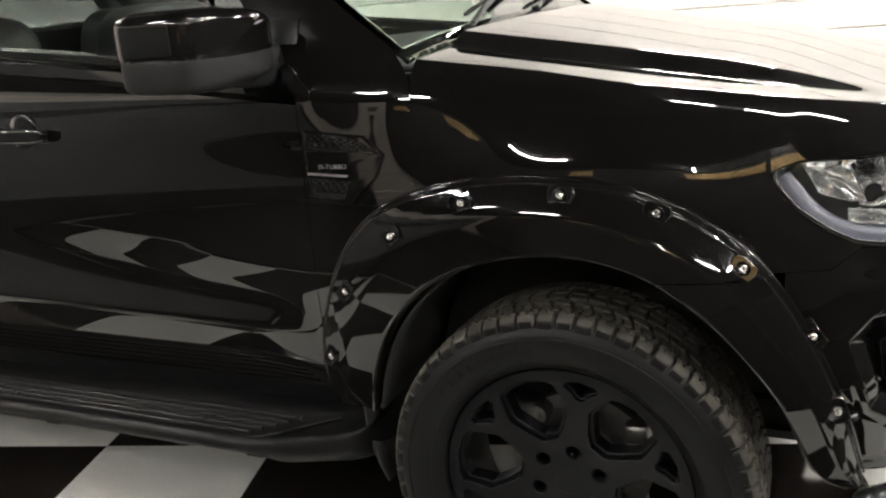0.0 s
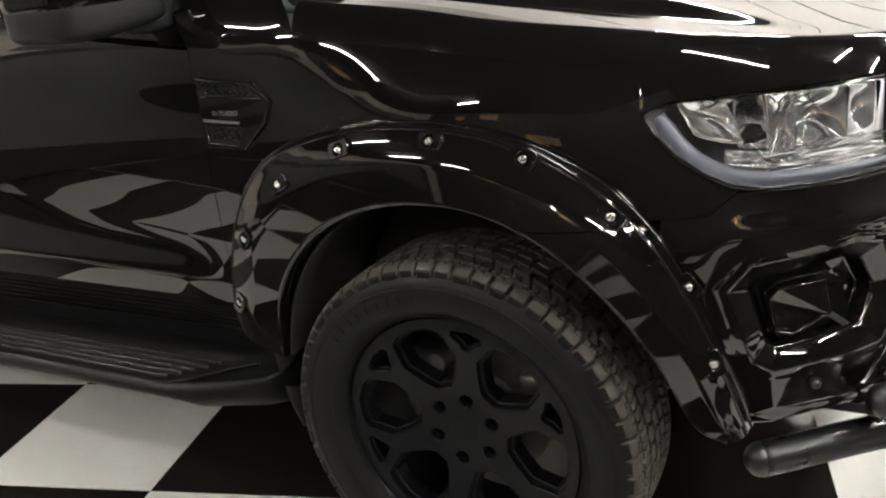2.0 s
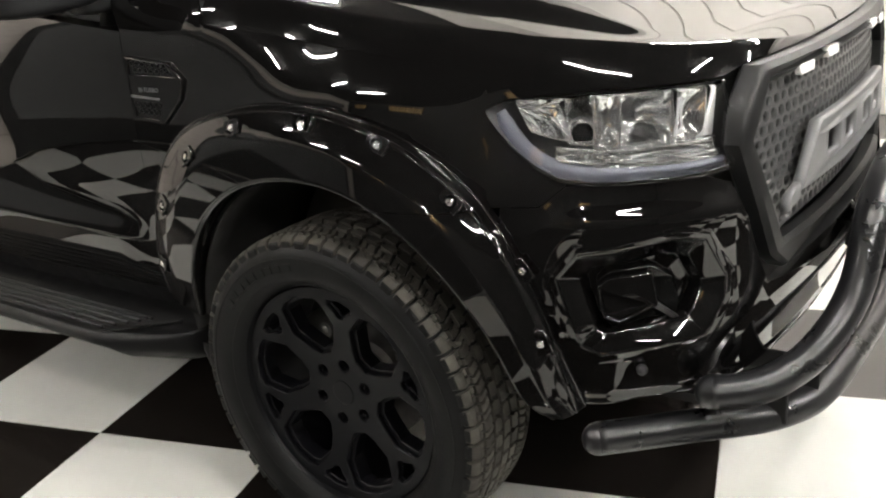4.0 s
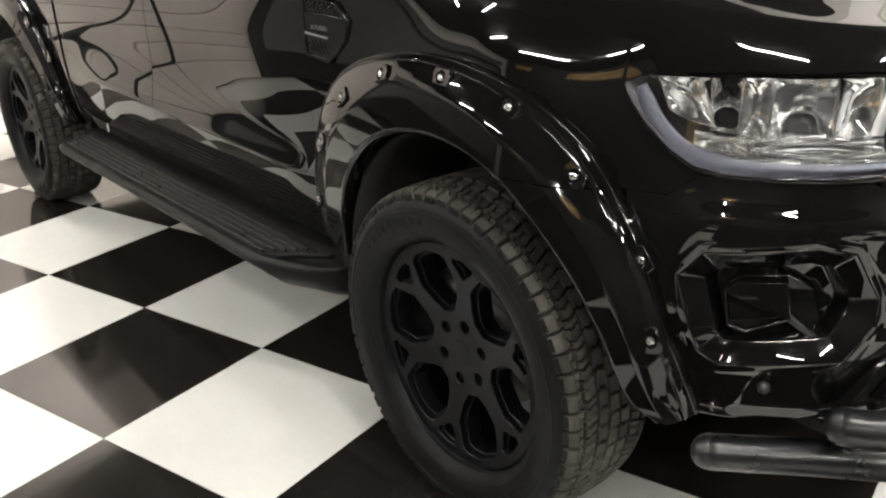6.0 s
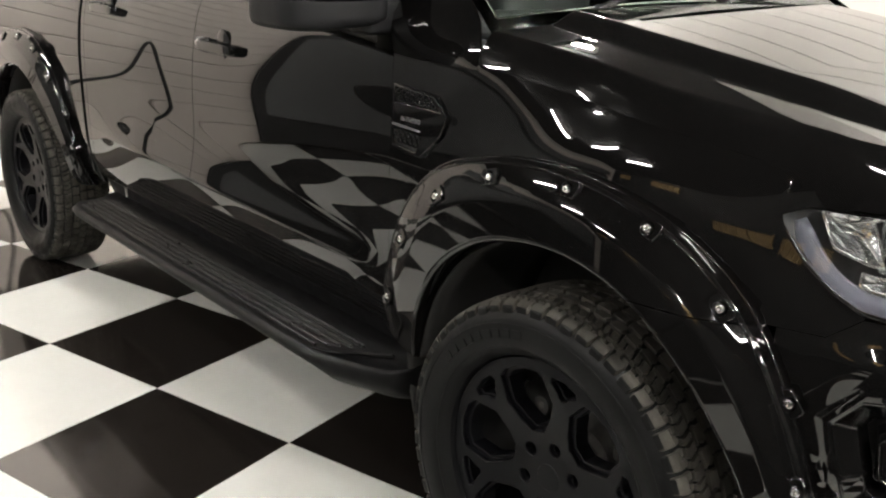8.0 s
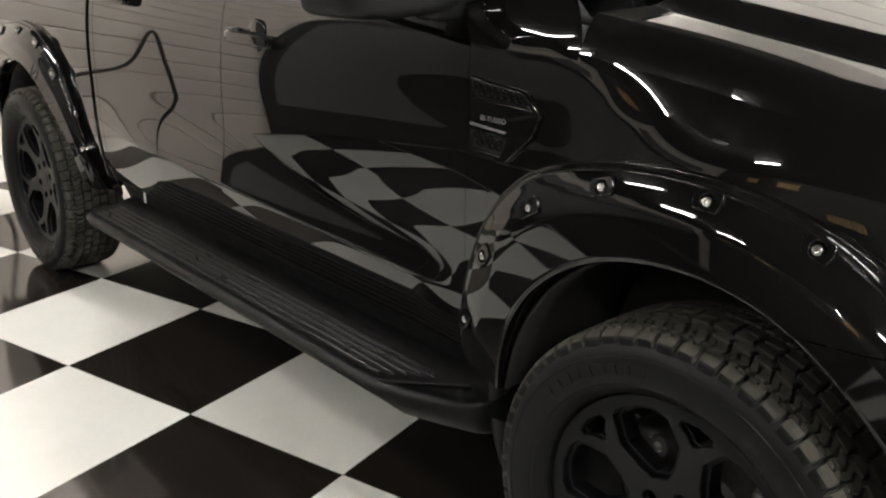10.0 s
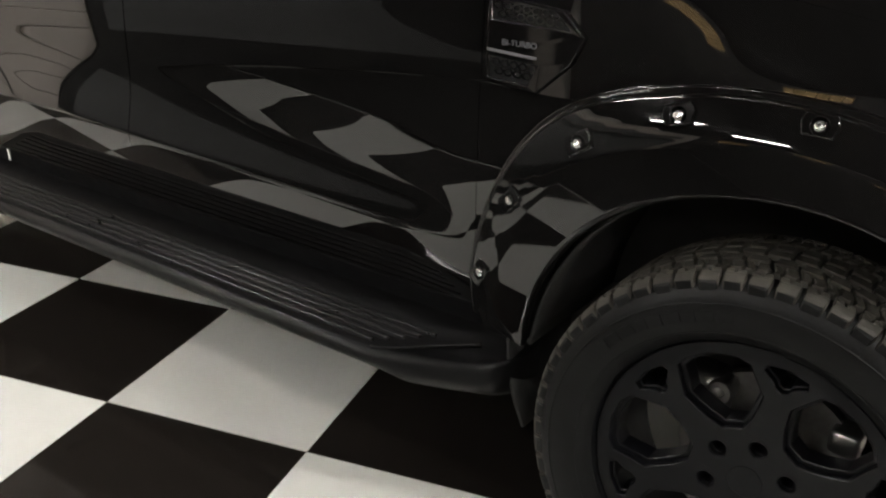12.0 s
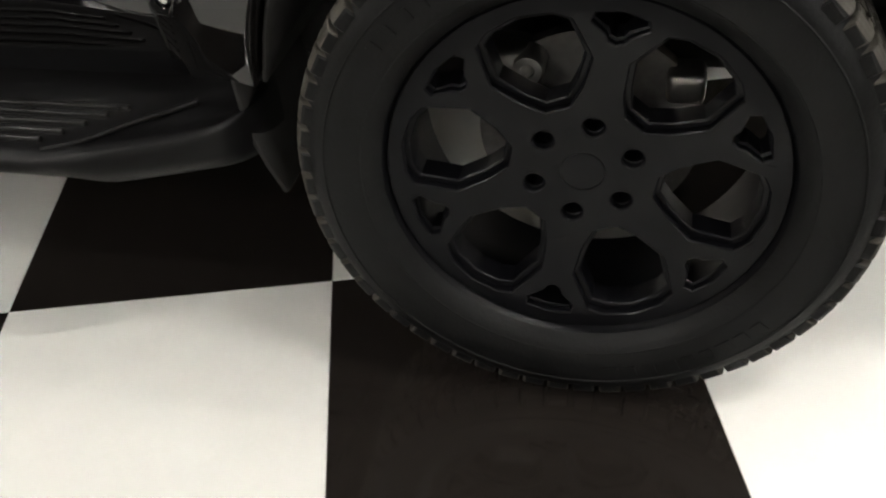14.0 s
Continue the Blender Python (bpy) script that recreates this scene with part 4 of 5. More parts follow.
# ---- door handles ----
for doors, hx, hz in ((door_f, -1.412, 1.140), (door_r, -2.30, 1.196)):
    y0 = float(skin(hx, hz)[1])
    for dr, f in zip(doors, (lambda m: m, flipped)):
        cup = part("handle_cup", f(mesh_of(*blob_data((hx + 0.004, y0 + 0.0055, hz - 0.002), (0.050, 0.010, 0.056), 0.8))), GLOSS, dr, "dark handle recess")
        grip = join(blob_data((hx - 0.005, y0 - 0.024, hz + 0.002), (0.108, 0.010, 0.0165), 0.42, 40, 20), blob_data((hx + 0.086, y0 - 0.010, hz - 0.001), (0.020, 0.014, 0.015), 0.5, 24, 14))
        part("handle", f(mesh_of(*grip)), PAINT, dr, "glossy black door handle")
        part("handle_end", f(mesh_of(*blob_data((hx - 0.108, y0 - 0.011, hz + 0.008), (0.024, 0.014, 0.017), 0.42, 24, 14))), HANDLEGREY, dr, "grey end of the door handle")
        if hx > -2:
            part("key_lock", f(mesh_of(*lathe_data([(0, -0.006), (0.009, -0.006), (0.011, -0.002), (0.011, 0.004)], 18))), STEEL, dr).location = (hx - 0.108, (y0 - 0.023) * (1 if f is not flipped else -1), hz + 0.009)

# ---- wing vent badge ----
def on_skin(me, s0, z0, out):
    """Lays a flat plate (x along the flank, y up, z outwards) on the body skin."""
    return fix_normals(map_mesh(me, lambda p: skin(s0 + p[:, 0], z0 + p[:, 1], out + p[:, 2])))


vent_out = [(0.0, 0.010), (0.145, -0.004), (0.188, -0.044), (0.168, -0.090), (0.106, -0.147), (0.0, -0.141)]
vent_high = [(0.008, 0.002), (0.130, -0.009), (0.163, -0.037), (0.008, -0.031)]
vent_low = [(0.008, -0.095), (0.104, -0.101), (0.088, -0.136), (0.008, -0.131)]
for sg, f in ((1, lambda m: m), (-1, flipped)):
    vent = part("wing_vent", f(on_skin(plate([vent_out, vent_high, vent_low], 0.012, 0.0025), -0.564, 1.135, 0.003)), GLOSS, truck, "gloss black wing vent with a bright badge line")
    part("vent_back", f(on_skin(plate([[(0.004, 0.006), (0.15, -0.008), (0.172, -0.042), (0.10, -0.140), (0.004, -0.136)]], 0.004, 0.0), -0.564, 1.135, 0.001)), MATTE, vent)
    for rz, cols in ((-0.007, 7), (-0.104, 5)):
        for r in range(2):
            for cidx in range(cols - (0 if rz > -0.05 else r)):
                hx = 0.019 + cidx * 0.0185 + 0.009 * r
                hz = rz - 0.014 * r - 0.045 * (hx - 0.019)
                cell = [(hx + 0.0095 * math.cos(q), hz + 0.0075 * math.sin(q)) for q in np.linspace(0, 2 * math.pi, 6, endpoint=False)]
                inner = [(hx + 0.0068 * math.cos(q), hz + 0.0050 * math.sin(q)) for q in np.linspace(0, 2 * math.pi, 6, endpoint=False)]
                part("vent_cell", f(on_skin(plate([cell, inner], 0.005, 0.0), -0.564, 1.135, 0.004)), GLOSS, vent)
    part("bright_line", f(on_skin(plate([[(0.004, -0.080), (0.104, -0.086), (0.100, -0.090), (0.004, -0.085)]], 0.004, 0.0), -0.564, 1.135, 0.009)), SILVER, vent, "bright metal line")
    if sg > 0:
        tx = bpy.data.curves.new("lettering", "FONT")
        tx.body, tx.size, tx.extrude = "BI-TURBO", 0.0140, 0.0008
        to = new("lettering", tx)
        me = bpy.data.meshes.new_from_object(to.evaluated_get(bpy.context.evaluated_depsgraph_get()))
        bpy.data.objects.remove(to)
        part("lettering", on_skin(map_mesh(me, lambda p: p * (1.12, 1, 1) + (0.032, -0.072, 0)), -0.564, 1.135, 0.0095), SILVER, vent, "silver badge lettering")

# ---- front bumper ----
def s_at(x, y):
    return float(dense_s[np.argmin((dense_p[:, 0] - x) ** 2 + (dense_p[:, 1] - y) ** 2)])


S_LAMP = s_at(0.775, -0.69)
S_GR = s_at(0.80, -0.64)
fog_c = np.array((s_at(0.70, -0.775), 0.690))
fog_poly = [(s_at(*dense_p[np.argmin(np.abs(dense_p[:, 0] - x))]) - fog_c[0], z - fog_c[1]) for x, z in
            ((0.532, 0.733), (0.572, 0.780), (0.724, 0.802), (0.764, 0.790), (0.791, 0.711), (0.788, 0.672), (0.765, 0.603), (0.605, 0.579), (0.572, 0.600))]


def poly_dist(px, py, poly):
    """Signed distance to a convex outline, negative inside."""
    d = np.full(px.shape, -9.0)
    n = len(poly)
    for i in range(n):
        (x0, y0), (x1, y1) = poly[i], poly[(i + 1) % n]
        l = math.hypot(x1 - x0, y1 - y0)
        d = np.maximum(d, ((px - x0) * -(y1 - y0) + (py - y0) * (x1 - x0)) / l)
    return d


def bumper_top(s):
    return np.interp(s, [0.40, 0.50, S_BEND, S_LAMP, S_GR, S_GR + 0.10, S_END], [0.862, 0.868, 0.908, 0.905, 0.885, 0.66, 0.60])


def bumper_low(s):
    return np.interp(s, [0.40, 0.56, 0.75, S_GR, S_END], [0.60, 0.455, 0.465, 0.46, 0.45])


sb = np.concatenate([np.linspace(0.42, 0.50, 12), np.linspace(0.504, S_GR, 190), np.linspace(S_GR + 0.01, S_END, 30)])
lo, hi = bumper_low(sb), bumper_top(sb)
zz = lo[:, None] + (hi - lo)[:, None] * np.linspace(0, 1, 200)
ss = sb[:, None] + 0 * zz
sd = poly_dist(ss - fog_c[0], zz - fog_c[1], fog_poly)
# recess of the fog lamp: a proud rim, a flat sloping reveal, then a deep well
d = np.interp(sd, [-0.2, -0.044, -0.034, -0.030, -0.004, 0.0, 0.004, 0.016, 0.024], [-0.060, -0.058, -0.026, -0.0225, -0.003, 0.000, 0.0012, 0.0010, 0.0])
# brow above the fog lamp and the chin below it
d = d + 0.012 * np.exp(-((zz - 0.838) / np.where(zz > 0.838, 0.030, 0.058)) ** 2) * smooth(0.47, 0.60, ss) + 0.006 * smooth(0.49, 0.46, zz)
# towards the nose the chin tucks under more
d = d - 0.09 * np.clip(0.60 - zz, 0, 0.2) * smooth(s_of(0.61), s_of(0.69), ss)
both("front_bumper", grid_mesh(skin(ss, zz, d)), PAINT, truck, "glossy black front bumper with a recessed fog lamp")
for sg, f in ((1, lambda m: m), (-1, flipped)):
    at_fog = lambda pts: [(s_of(x) - fog_c[0], z - fog_c[1]) for x, z in pts]
    pod = part("fog_lamp", f(on_skin(plate([at_fog([(0.600, 0.716), (0.625, 0.734), (0.700, 0.740), (0.735, 0.716), (0.745, 0.660), (0.735, 0.622), (0.630, 0.614), (0.606, 0.640)])], 0.02, 0.004), fog_c[0], fog_c[1], -0.052)), DARKLENS, truck, "dark fog lamp in its recess")
    lens = at_fog([(0.606, 0.706), (0.622, 0.722), (0.690, 0.728), (0.698, 0.668), (0.640, 0.640), (0.614, 0.650)])
    part("fog_lens", f(on_skin(plate([lens], 0.012, 0.003), fog_c[0], fog_c[1], -0.034)), GLOSS, pod)
    mid_ = np.mean(lens, axis=0)
    part("fog_rim", f(on_skin(plate([[tuple(mid_ + (np.array(q) - mid_) * 1.13) for q in lens], lens], 0.010, 0.0025), fog_c[0], fog_c[1], -0.026)), GLOSS, pod)
    part("fog_vane", f(on_skin(plate([at_fog([(0.694, 0.664), (0.742, 0.618), (0.746, 0.626), (0.700, 0.674)])], 0.012, 0.002), fog_c[0], fog_c[1], -0.036)), SATIN, pod)
    p0 = skin(s_at(0.675, -0.79), 0.540, 0.004)
    part("parking_sensor", f(mesh_of(*blob_data(tuple(p0), (0.011, 0.011, 0.011), 1.0, 20, 12))), SATIN, truck, "round parking sensor")

# ---- headlamps ----
lamp_top = [(S_TIP, 1.045), (s_of(0.413), 1.055), (s_of(0.438), 1.064), (s_of(0.50), 1.067), (s_of(0.62), 1.072), (s_at(0.76, -0.71), 1.072), (s_at(0.81, -0.63), 1.070)]
lamp_bot = LAMP_LOW + [ (s_at(0.76, -0.71), 0.912), (s_at(0.81, -0.63), 0.915)]
lt, lb = np.array(lamp_top), np.array(lamp_bot)
S1 = lt[-1, 0]


def lamp_z(s, w):
    hi_, lo_ = np.interp(s, lt[:, 0], lt[:, 1]), np.interp(s, lb[:, 0], lb[:, 1])
    return lo_ + (hi_ - lo_) * w


def lamp_patch(s0, s1, w0, w1, out, ns=40, nw=14):
    s = np.linspace(s0, s1, ns)[:, None] + np.zeros((1, nw))
    w = np.zeros((ns, 1)) + np.linspace(w0, w1, nw)
    return skin(s, lamp_z(s, w), out)


SA = lt[0, 0]
both("wing_corner", panel(S_TIP - 0.002, 0.50, lambda s: lamp_z(s, 1.0) + 0.0015, lambda s: np.maximum(shut(s) - 0.0004, lamp_z(s, 1.0) + 0.0025), 20, 6, out=-0.0006), PAINT, truck, solid=0.004, rim=False)
for sg, f in ((1, lambda m: m), (-1, flipped)):
    bowl = skin(np.linspace(SA, S1, 40)[:, None] + np.zeros((1, 14)), lamp_z(np.linspace(SA, S1, 40)[:, None] + np.zeros((1, 14)), np.zeros((40, 1)) + np.linspace(0, 1, 14)),
                -0.075 * (np.sin(np.linspace(0, 1, 14) * math.pi)[None, :] ** 0.5) * (smooth(0, 0.12, np.linspace(0, 1, 40))[:, None]))
    lamp = part("headlamp", f(grid_mesh(bowl)), LAMPDARK, truck, "clear headlamp with chrome reflectors and a frosted light guide")
    part("lens", f(grid_mesh(lamp_patch(SA, S1, 0.0, 1.0, 0.004))), CLEAR, lamp, "clear lens", solid=0.003).visible_shadow = False
    # L-shaped light guide along the outer and lower edge
    ss_ = np.linspace(SA + 0.012, S1 - 0.02, 60)
    path = curve_through([(s_of(0.416), 1.040), (s_of(0.431), 1.011), (s_of(0.460), 0.977), (s_of(0.504), 0.946), (s_of(0.556), 0.931), (s_of(0.64), 0.926), (S1 - 0.012, 0.926)])(np.linspace(0, 1, 70))
    tan = np.gradient(path, axis=0)
    tan /= np.linalg.norm(tan, axis=1)[:, None]
    side = np.stack([-tan[:, 1], tan[:, 0]], -1)
    half = np.interp(np.linspace(0, 1, 70), [0, 0.06, 0.30, 0.55, 1.0], [0.010, 0.0185, 0.0175, 0.0100, 0.0065])
    cross = np.linspace(-1, 1, 9)
    loc = path[:, None, :] + side[:, None, :] * (half[:, None] * cross)[..., None]
    part("light_guide", f(grid_mesh(skin(loc[..., 0], loc[..., 1], -0.014 + 0.006 * (1 - cross[None, :] ** 2) + 0 * loc[..., 0]))), DRL, lamp, "frosted grey light guide", solid=0.006)
    # chrome shells: a dished surface between two s and two heights
    def shell(s0, s1, w0, w1, rim, deep, na=26, nb=16, lean=0.0):
        u, v_ = np.linspace(-1, 1, na)[:, None], np.linspace(-1, 1, nb)[None, :]
        sg_ = (s0 + s1) / 2 + (s1 - s0) / 2 * u + lean * v_ + 0 * v_
        return grid_mesh(skin(sg_, lamp_z(sg_, (w0 + w1) / 2 + (w1 - w0) / 2 * v_ + 0 * u), -rim - deep * (1 - u ** 2) * (1 - v_ ** 2)))
    for a, b, w0, w1, rim, deep, lean in ((s_of(0.462), s_of(0.549), 0.46, 0.93, 0.010, 0.026, -0.016), (s_of(0.550), s_of(0.604), 0.40, 0.94, 0.018, 0.040, -0.004), (s_of(0.606), s_of(0.648), 0.36, 0.93, 0.014, 0.016, 0.0),
                                          (s_of(0.650), s_at(0.742, -0.733), 0.36, 0.95, 0.020, 0.045, 0.004), (s_at(0.745, -0.729), S1 - 0.040, 0.36, 0.95, 0.020, 0.030, 0.012)):
        part("reflector_shell", f(shell(a, b, w0, w1, rim, deep, lean=lean)), CHROME, lamp, "dished chrome reflector", solid=0.002)
    # low chrome ledge in steps
    for a, b, w0, w1, rim, deep in ((s_of(0.530), s_of(0.622), 0.20, 0.37, 0.010, 0.016), (s_of(0.620), S1 - 0.030, 0.22, 0.37, 0.014, 0.020), (s_of(0.600), S1 - 0.020, 0.13, 0.225, 0.012, 0.005)):
        part("reflector_ledge", f(shell(a, b, w0, w1, rim, deep, 24, 8)), CHROME, lamp, "chrome reflector step", solid=0.002)
    # bright blade before the grille end
    blade = [(S1 - 0.066, 0.40), (S1 - 0.036, 0.38), (S1 - 0.004, 0.93), (S1 - 0.022, 0.95)]
    quad = np.array([[skin(a, lamp_z(a, w), -0.008) for a, w in (blade[0], blade[3])], [skin(a, lamp_z(a, w), -0.016) for a, w in (blade[1], blade[2])]]).reshape(2, 2, 3)
    part("blade", f(grid_mesh(quad)), BRIGHT, lamp, "bright silver blade", solid=0.004)
    # projector in the tall bowl and a small one below
    for cs, cz, rr in ((s_of(0.577), 0.998, 0.024), (s_of(0.585), 0.952, 0.010)):
        rot = Matrix.Translation(Vector(skin(cs, cz, -0.030))) @ Matrix.Rotation(radians(38), 4, "Z")
        ring_me = mesh_of(*lathe_data([(rr * 0.82, 0.01), (rr * 0.86, -0.010), (rr, -0.012), (rr * 1.08, -0.004), (rr * 1.1, 0.012)], 32))
        part("projector_ring", f(map_mesh(ring_me, lambda p: np.array([(rot @ Vector(q))[:] for q in p]))), CHROME, lamp)
        ball = mesh_of(*blob_data((0, 0.004, 0), (rr * 0.84, rr * 0.55, rr * 0.84), 1.0, 24, 14))
        part("projector", f(map_mesh(ball, lambda p: np.array([(rot @ Vector(q))[:] for q in p]))), GLOSS, lamp, "dark projector lens")
    # thin chrome ribs: along the top, the upright divider and the low shelf
    for pts_, rad in (([(s_of(0.48), 0.80, -0.010), (s_of(0.53), 0.92, -0.008), (s_of(0.62), 0.955, -0.008), (s_at(0.76, -0.71), 0.97, -0.008), (S1 - 0.012, 0.96, -0.010)], 0.0030),
                      ([(s_of(0.605), 0.95, -0.012), (s_of(0.606), 0.60, -0.010), (s_of(0.604), 0.34, -0.012)], 0.0035),
                      ([(s_of(0.649), 0.95, -0.012), (s_of(0.650), 0.60, -0.010), (s_of(0.648), 0.34, -0.012)], 0.0030),
                      ([(s_of(0.545), 0.37, -0.010), (s_of(0.61), 0.352, -0.009), (s_of(0.70), 0.355, -0.009), (S1 - 0.045, 0.35, -0.010)], 0.0030)):
        line = np.array([skin(a, lamp_z(a, w), o) for a, w, o in pts_]).reshape(-1, 3)
        part("chrome_rim", f(mesh_of(*tube_data([tuple(q) for q in line], rad, 10, 30))), CHROME, lamp)
    seal_z = lamp_z(ss_, 0.0)
    part("lamp_seal", f(grid_mesh(skin(ss_[:, None] + np.zeros((1, 3)), seal_z[:, None] + np.array([[-0.006, -0.002, 0.003]]), np.array([[0.0, 0.006, 0.004]]) + 0 * ss_[:, None]))), GLOSS, lamp)

# ---- grille ----
def on_nose(me, out=0.0):
    """Lays a flat plate (x across, y up, z ahead) on the curved nose."""
    def fn(p):
        y = p[:, 0]
        x = 0.845 - 0.055 * np.abs(y / 0.6) ** 2.2 - 0.10 * np.clip(p[:, 1] - 0.95, 0, 1) + out + p[:, 2]
        return np.stack([x, y, p[:, 1]], -1)
    return fix_normals(map_mesh(me, fn))


def fine(poly, step=0.03):
    """The same outline with points added along its edges."""
    out = []
    for (a, b), (c, d_) in zip(poly, poly[1:] + poly[:1]):
        n = max(1, int(math.hypot(c - a, d_ - b) / step))
        out += [(a + (c - a) * i / n, b + (d_ - b) * i / n) for i in range(n)]
    return out


frame_out = [(-0.635, 0.955), (-0.615, 1.015), (-0.545, 1.085), (0.545, 1.085), (0.615, 1.015), (0.635, 0.955), (0.50, 0.70), (0.44, 0.655), (-0.44, 0.655), (-0.50, 0.70)]
frame_in = [(-0.592, 0.955), (-0.522, 1.050), (0.522, 1.050), (0.592, 0.955), (0.455, 0.720), (-0.455, 0.720)]
grille = part("grille", on_nose(plate([fine(frame_out), fine(frame_in)], 0.05, 0.010)), GREYTRIM, truck, "matt dark grey honeycomb grille with white marker lights", sharp=40)
cells = [fine(frame_in)]
for r in range(13):
    for c in range(37):
        cx, cz = -0.60 + 0.034 * c + 0.017 * (r % 2), 0.745 + 0.0255 * r
        if abs(cx) + 0.02 < 0.592 - max(0, 0.955 - cz) * 0.58 - max(0, cz - 0.955) * 0.74 and cz < 1.036:
            cells.append([(cx + 0.0150 * math.cos(q), cz + 0.0125 * math.sin(q)) for q in np.linspace(math.pi / 6, 2 * math.pi + math.pi / 6, 6, endpoint=False)])
part("honeycomb", on_nose(plate(cells, 0.018), -0.018), MESHGREY, grille, "grey honeycomb mesh")
part("grille_back", on_nose(plate([fine(frame_in)], 0.01), -0.10), LINER, grille)
for yy, zz_ in ((-0.36, 1.050), (-0.205, 1.058), (0.205, 1.058), (0.36, 1.050)):
    part("marker_light", on_nose(plate([[(yy - 0.034, zz_ - 0.010), (yy + 0.030, zz_ - 0.010), (yy + 0.034, zz_ + 0.010), (yy - 0.030, zz_ + 0.010)]], 0.016, 0.002), 0.020), LED, grille, "white marker light")
slots = [[(a, 0.845), (a + 0.085, 0.845), (a + 0.085, 0.895), (a, 0.895)] for a in (-0.255, -0.125, 0.04, 0.17)]
part("emblem_bar", on_nose(plate([fine([(-0.40, 0.805), (-0.31, 0.935), (0.31, 0.935), (0.40, 0.805)])] + slots, 0.026, 0.005), 0.018), EMBLEM, grille, "grey emblem slab with slots")
part("emblem_foot", on_nose(plate([fine([(-0.46, 0.775), (-0.405, 0.79), (-0.40, 0.825), (-0.45, 0.81)])], 0.02, 0.004), 0.020), EMBLEM, grille)

# ---- nudge bar ----
low = [(0.575, -0.795, 0.370), (0.645, -0.735, 0.370), (0.740, -0.648, 0.368), (0.840, -0.556, 0.365), (0.895, -0.47, 0.365), (0.925, -0.30, 0.365), (0.935, -0.1, 0.365), (0.937, 0, 0.365)]
low = low + [(x, -y, z) for x, y, z in reversed(low[:-1])]
nudge = part("nudge_bar", mesh_of(*join(tube_data(low, 0.034, 18, 120), blob_data(low[0], (0.031, 0.031, 0.034), 1.0, 24, 14), blob_data(low[-1], (0.031, 0.031, 0.034), 1.0, 24, 14))), SATIN, truck, "satin black tubular nudge bar")
up = [(0.775, -0.700, 0.478), (0.84, -0.665, 0.483), (0.905, -0.605, 0.512), (0.955, -0.52, 0.57), (0.98, -0.45, 0.65), (0.985, -0.40, 0.745), (0.985, -0.30, 0.81), (0.985, -0.1, 0.835), (0.985, 0, 0.835)]
up = up + [(x, -y, z) for x, y, z in reversed(up[:-1])]
part("upper_tube", mesh_of(*join(tube_data(up, 0.034, 18, 140), blob_data(up[0], (0.031, 0.031, 0.034), 1.0, 24, 14), blob_data(up[-1], (0.031, 0.031, 0.034), 1.0, 24, 14))), SATIN, nudge)
for sy in (1, -1):
    part("bar_bracket", box((0.86, sy * 0.56, 0.42), (0.05, 0.012, 0.12)), MATTE, nudge, bevel=0.003)
    part("bar_foot", box((0.72, sy * 0.45, 0.42), (0.40, 0.012, 0.09)), MATTE, nudge, bevel=0.003)
part("bumper_underside", box((0.55, 0, 0.44), (0.45, 1.35, 0.02)), LINER, truck)

# small drain tag under the sill
part("sill_tag", box((-2.30, -0.862, 0.505), (0.010, 0.004, 0.036)), LABELW, truck, "small white paper tag")

# ---- things on the walls ----
def rounded(a0, b0, a1, b1, r):
    """Outline of an upright panel with its upper corners rounded."""
    arc = [(a1 - r + r * math.cos(q), b1 - r + r * math.sin(q)) for q in np.linspace(0, math.pi / 2, 12)]
    arc += [(a0 + r + r * math.cos(q), b1 - r + r * math.sin(q)) for q in np.linspace(math.pi / 2, math.pi, 12)]
    return [(a0, b0), (a1, b0)] + arc


def on_west(me, out):
    return fix_normals(map_mesh(me, lambda q: np.stack([X0 + out + q[:, 2], q[:, 0], q[:, 1]], -1)))


door_panel = tagged(part("door_1", on_west(plate([rounded(-3.1, 0.38, 0.86, 1.93, 0.32)], 0.04), 0.012), SHUTTER), "flat grey garage door in a black surround, shut", "door", kind="structure")
part("door_frame", on_west(plate([rounded(-3.2, 0.02, 0.96, 2.16, 0.42), rounded(-3.1, 0.38, 0.86, 1.93, 0.32)], 0.05, 0.004), 0.022), BLACKTRIM, door_panel, "black door surround")
part("door_header", box((X0 + 0.0, -1.15, 2.36), (0.05, 4.1, 0.36)), SHUTTER, door_panel, "grey door header", bevel=0.004)
for hx, hz, k_ in ((-2.7, 2.55, 0.62), (0.5, 2.55, 0.62), (-1.40, 1.30, 0.42), (-4.3, 2.50, 0.5)):
    pine = tagged(new("pine_panel"), "pine plank panel fixed to the dark garage wall", "panel", "pine panels on the wall")
    pine.location = (hx, Y0, hz)
    for k in range(6):
        part("plank", box(((-0.5 + 0.2 * k) * k_, 0.02, 0), (0.192 * k_, 0.03, 0.70 * k_)), PINE, pine, bevel=0.004)
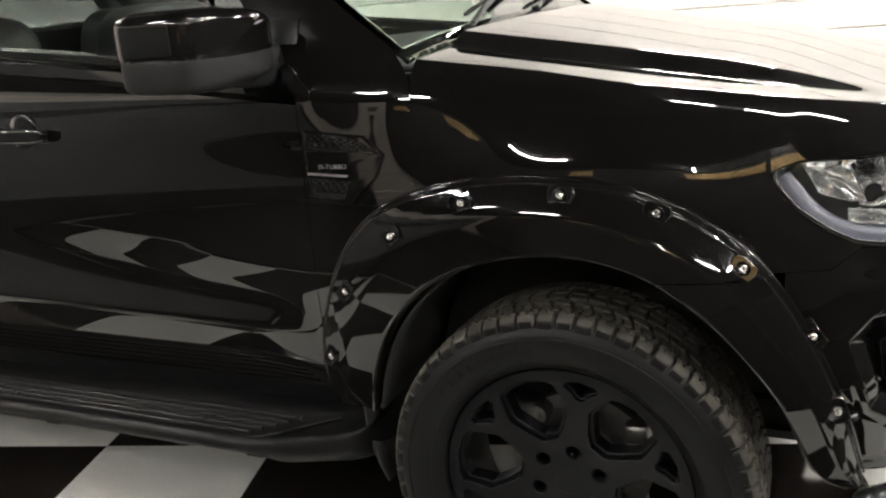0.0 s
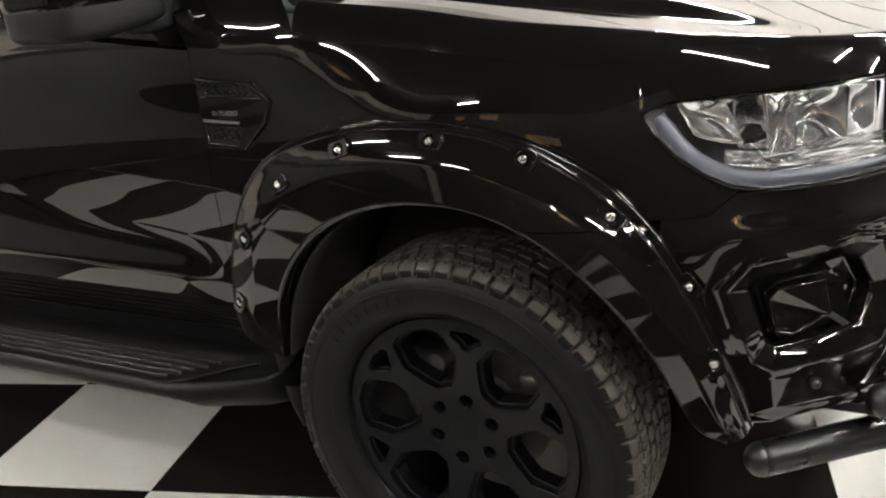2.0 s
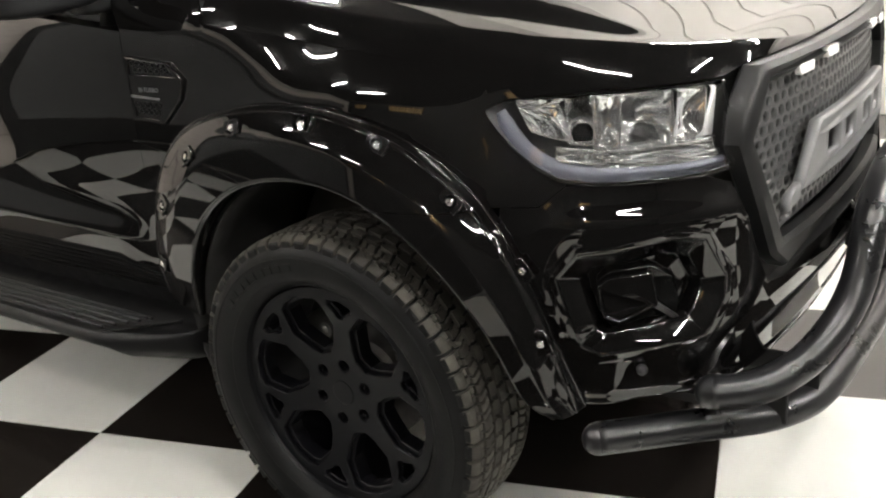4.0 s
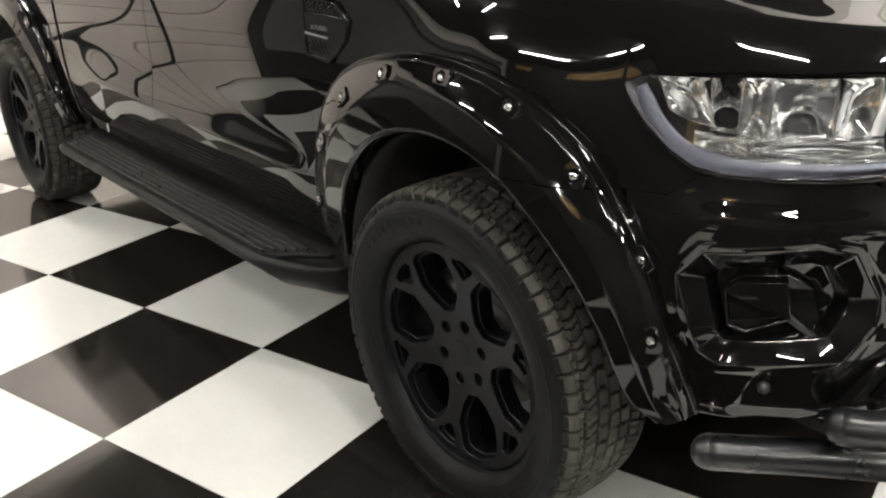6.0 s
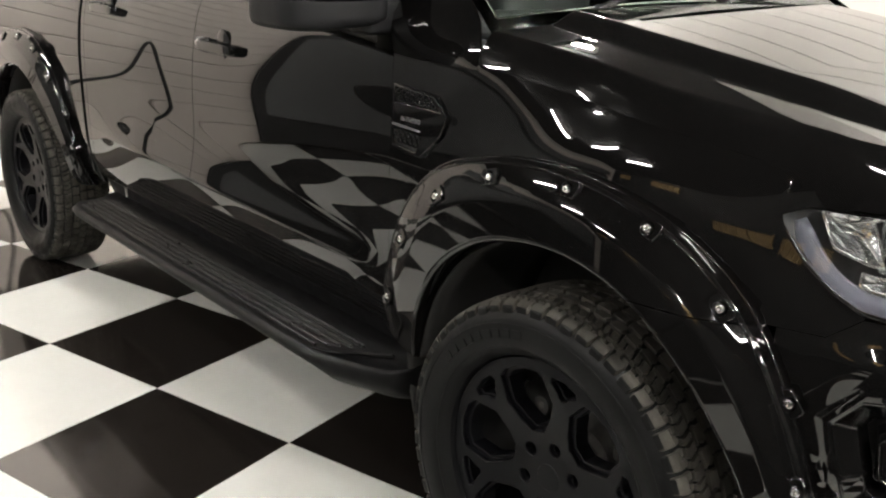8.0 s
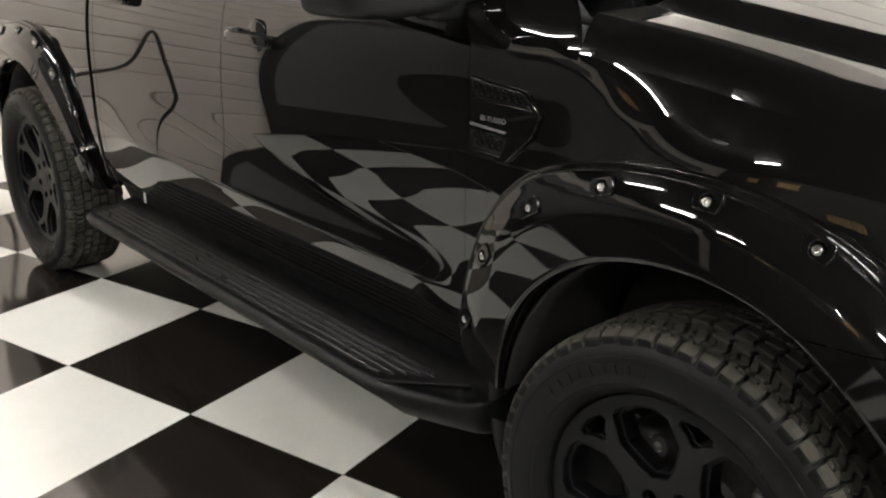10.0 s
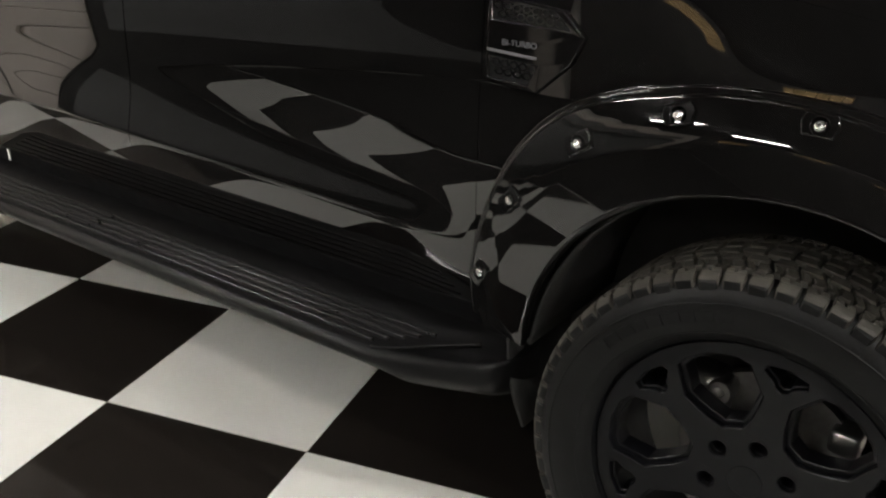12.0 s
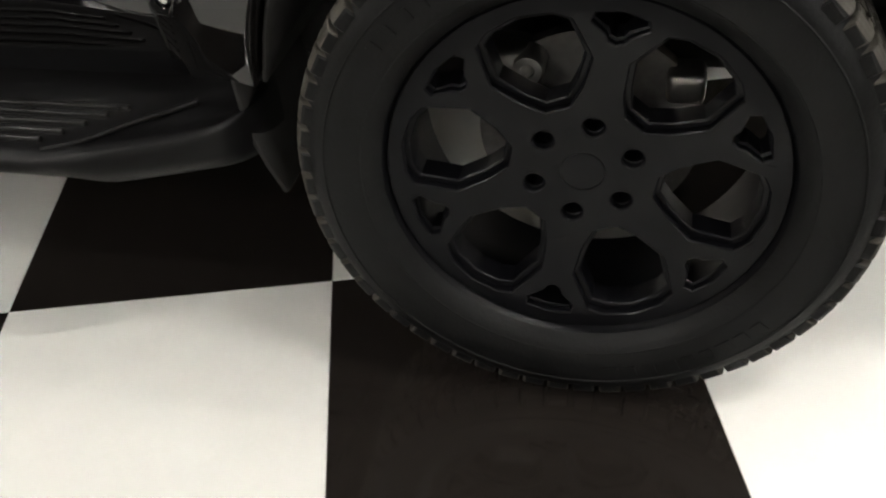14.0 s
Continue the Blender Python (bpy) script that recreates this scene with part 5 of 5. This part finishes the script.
cable = tagged(part("cable", mesh_of(*tube_data([(X0 + 0.05, 3.47, 1.20), (X0 + 0.05, 3.47, 0.95), (X0 + 0.05, 3.55, 0.56), (X0 + 0.05, 3.50, 0.36), (X0 + 0.06, 3.25, 0.28), (X0 + 0.06, 2.75, 0.36), (X0 + 0.06, 2.25, 0.52), (X0 + 0.06, 1.98, 0.59), (X0 + 0.06, 1.83, 0.73), (X0 + 0.06, 1.69, 1.08), (X0 + 0.06, 1.63, 0.85), (X0 + 0.06, 1.60, 0.45), (X0 + 0.06, 1.61, 0.02)], 0.015, 8, 130)), CABLE), "black cable looped over hooks on the white board wall", "cable")
for hy, hz in ((1.69, 1.10), (3.47, 1.21)):
    tagged(part("wall_hook", mesh_of(*tube_data([(X0 - 0.01, hy, hz), (X0 + 0.05, hy, hz - 0.006), (X0 + 0.085, hy, hz + 0.02)], 0.007, 8, 16)), STEEL), "small steel wall hook holding a cable", "hook", "hooks on the wall")

# ---- wall boards and floor tiles ----
BH = 0.19
boards_n = int(HIGH / BH)


def board_data(length):
    """One wall board along x, its face to -y, with eased edges and a slight bow."""
    xs_ = np.linspace(-length / 2, length / 2, 9)
    pr = [(0, 0.0), (-0.016, 0.004), (-0.020, 0.010), (-0.021, 0.09), (-0.020, BH - 0.012), (-0.016, BH - 0.005), (0, BH - 0.002)]
    return grid(np.array([[(x, y + 0.0015 * math.sin(3.1 * x + 9 * z), z) for y, z in pr] for x in xs_]))


for nm, place, length in (("wall_west", pose(X0 - 0.028, (Y0 + Y1) / 2, 0, 0, 0, 90), Y1 - Y0), ("wall_north", pose((X0 + X1) / 2, Y1 + 0.028, 0), X1 - X0)):
    me = mesh_of(*board_data(length), shade=False)
    for k in range(boards_n):
        b = part("board", me, BOARD if nm == "wall_west" else BOARD_NORTH, walls[nm])
        b.matrix_basis = place @ pose(0, 0, k * BH)

tile = mesh_of(*box_data((0.3, 0.3, -0.006), (0.5985, 0.5985, 0.012)), shade=False)
tile_w, tile_b = tile, tile.copy()
tile_w.materials.append(WHITE_TILE)
tile_b.materials.append(BLACK_TILE)
GX, GY = -1.0, 1.9
for i in range(-7, 10):
    for j in range(-9, 7):
        t = part("tile", tile_b if (i + j) % 2 == 0 else tile_w, WHITE_TILE, floor)
        t.location = (GX + 0.6 * i, GY + 0.6 * j, 0)
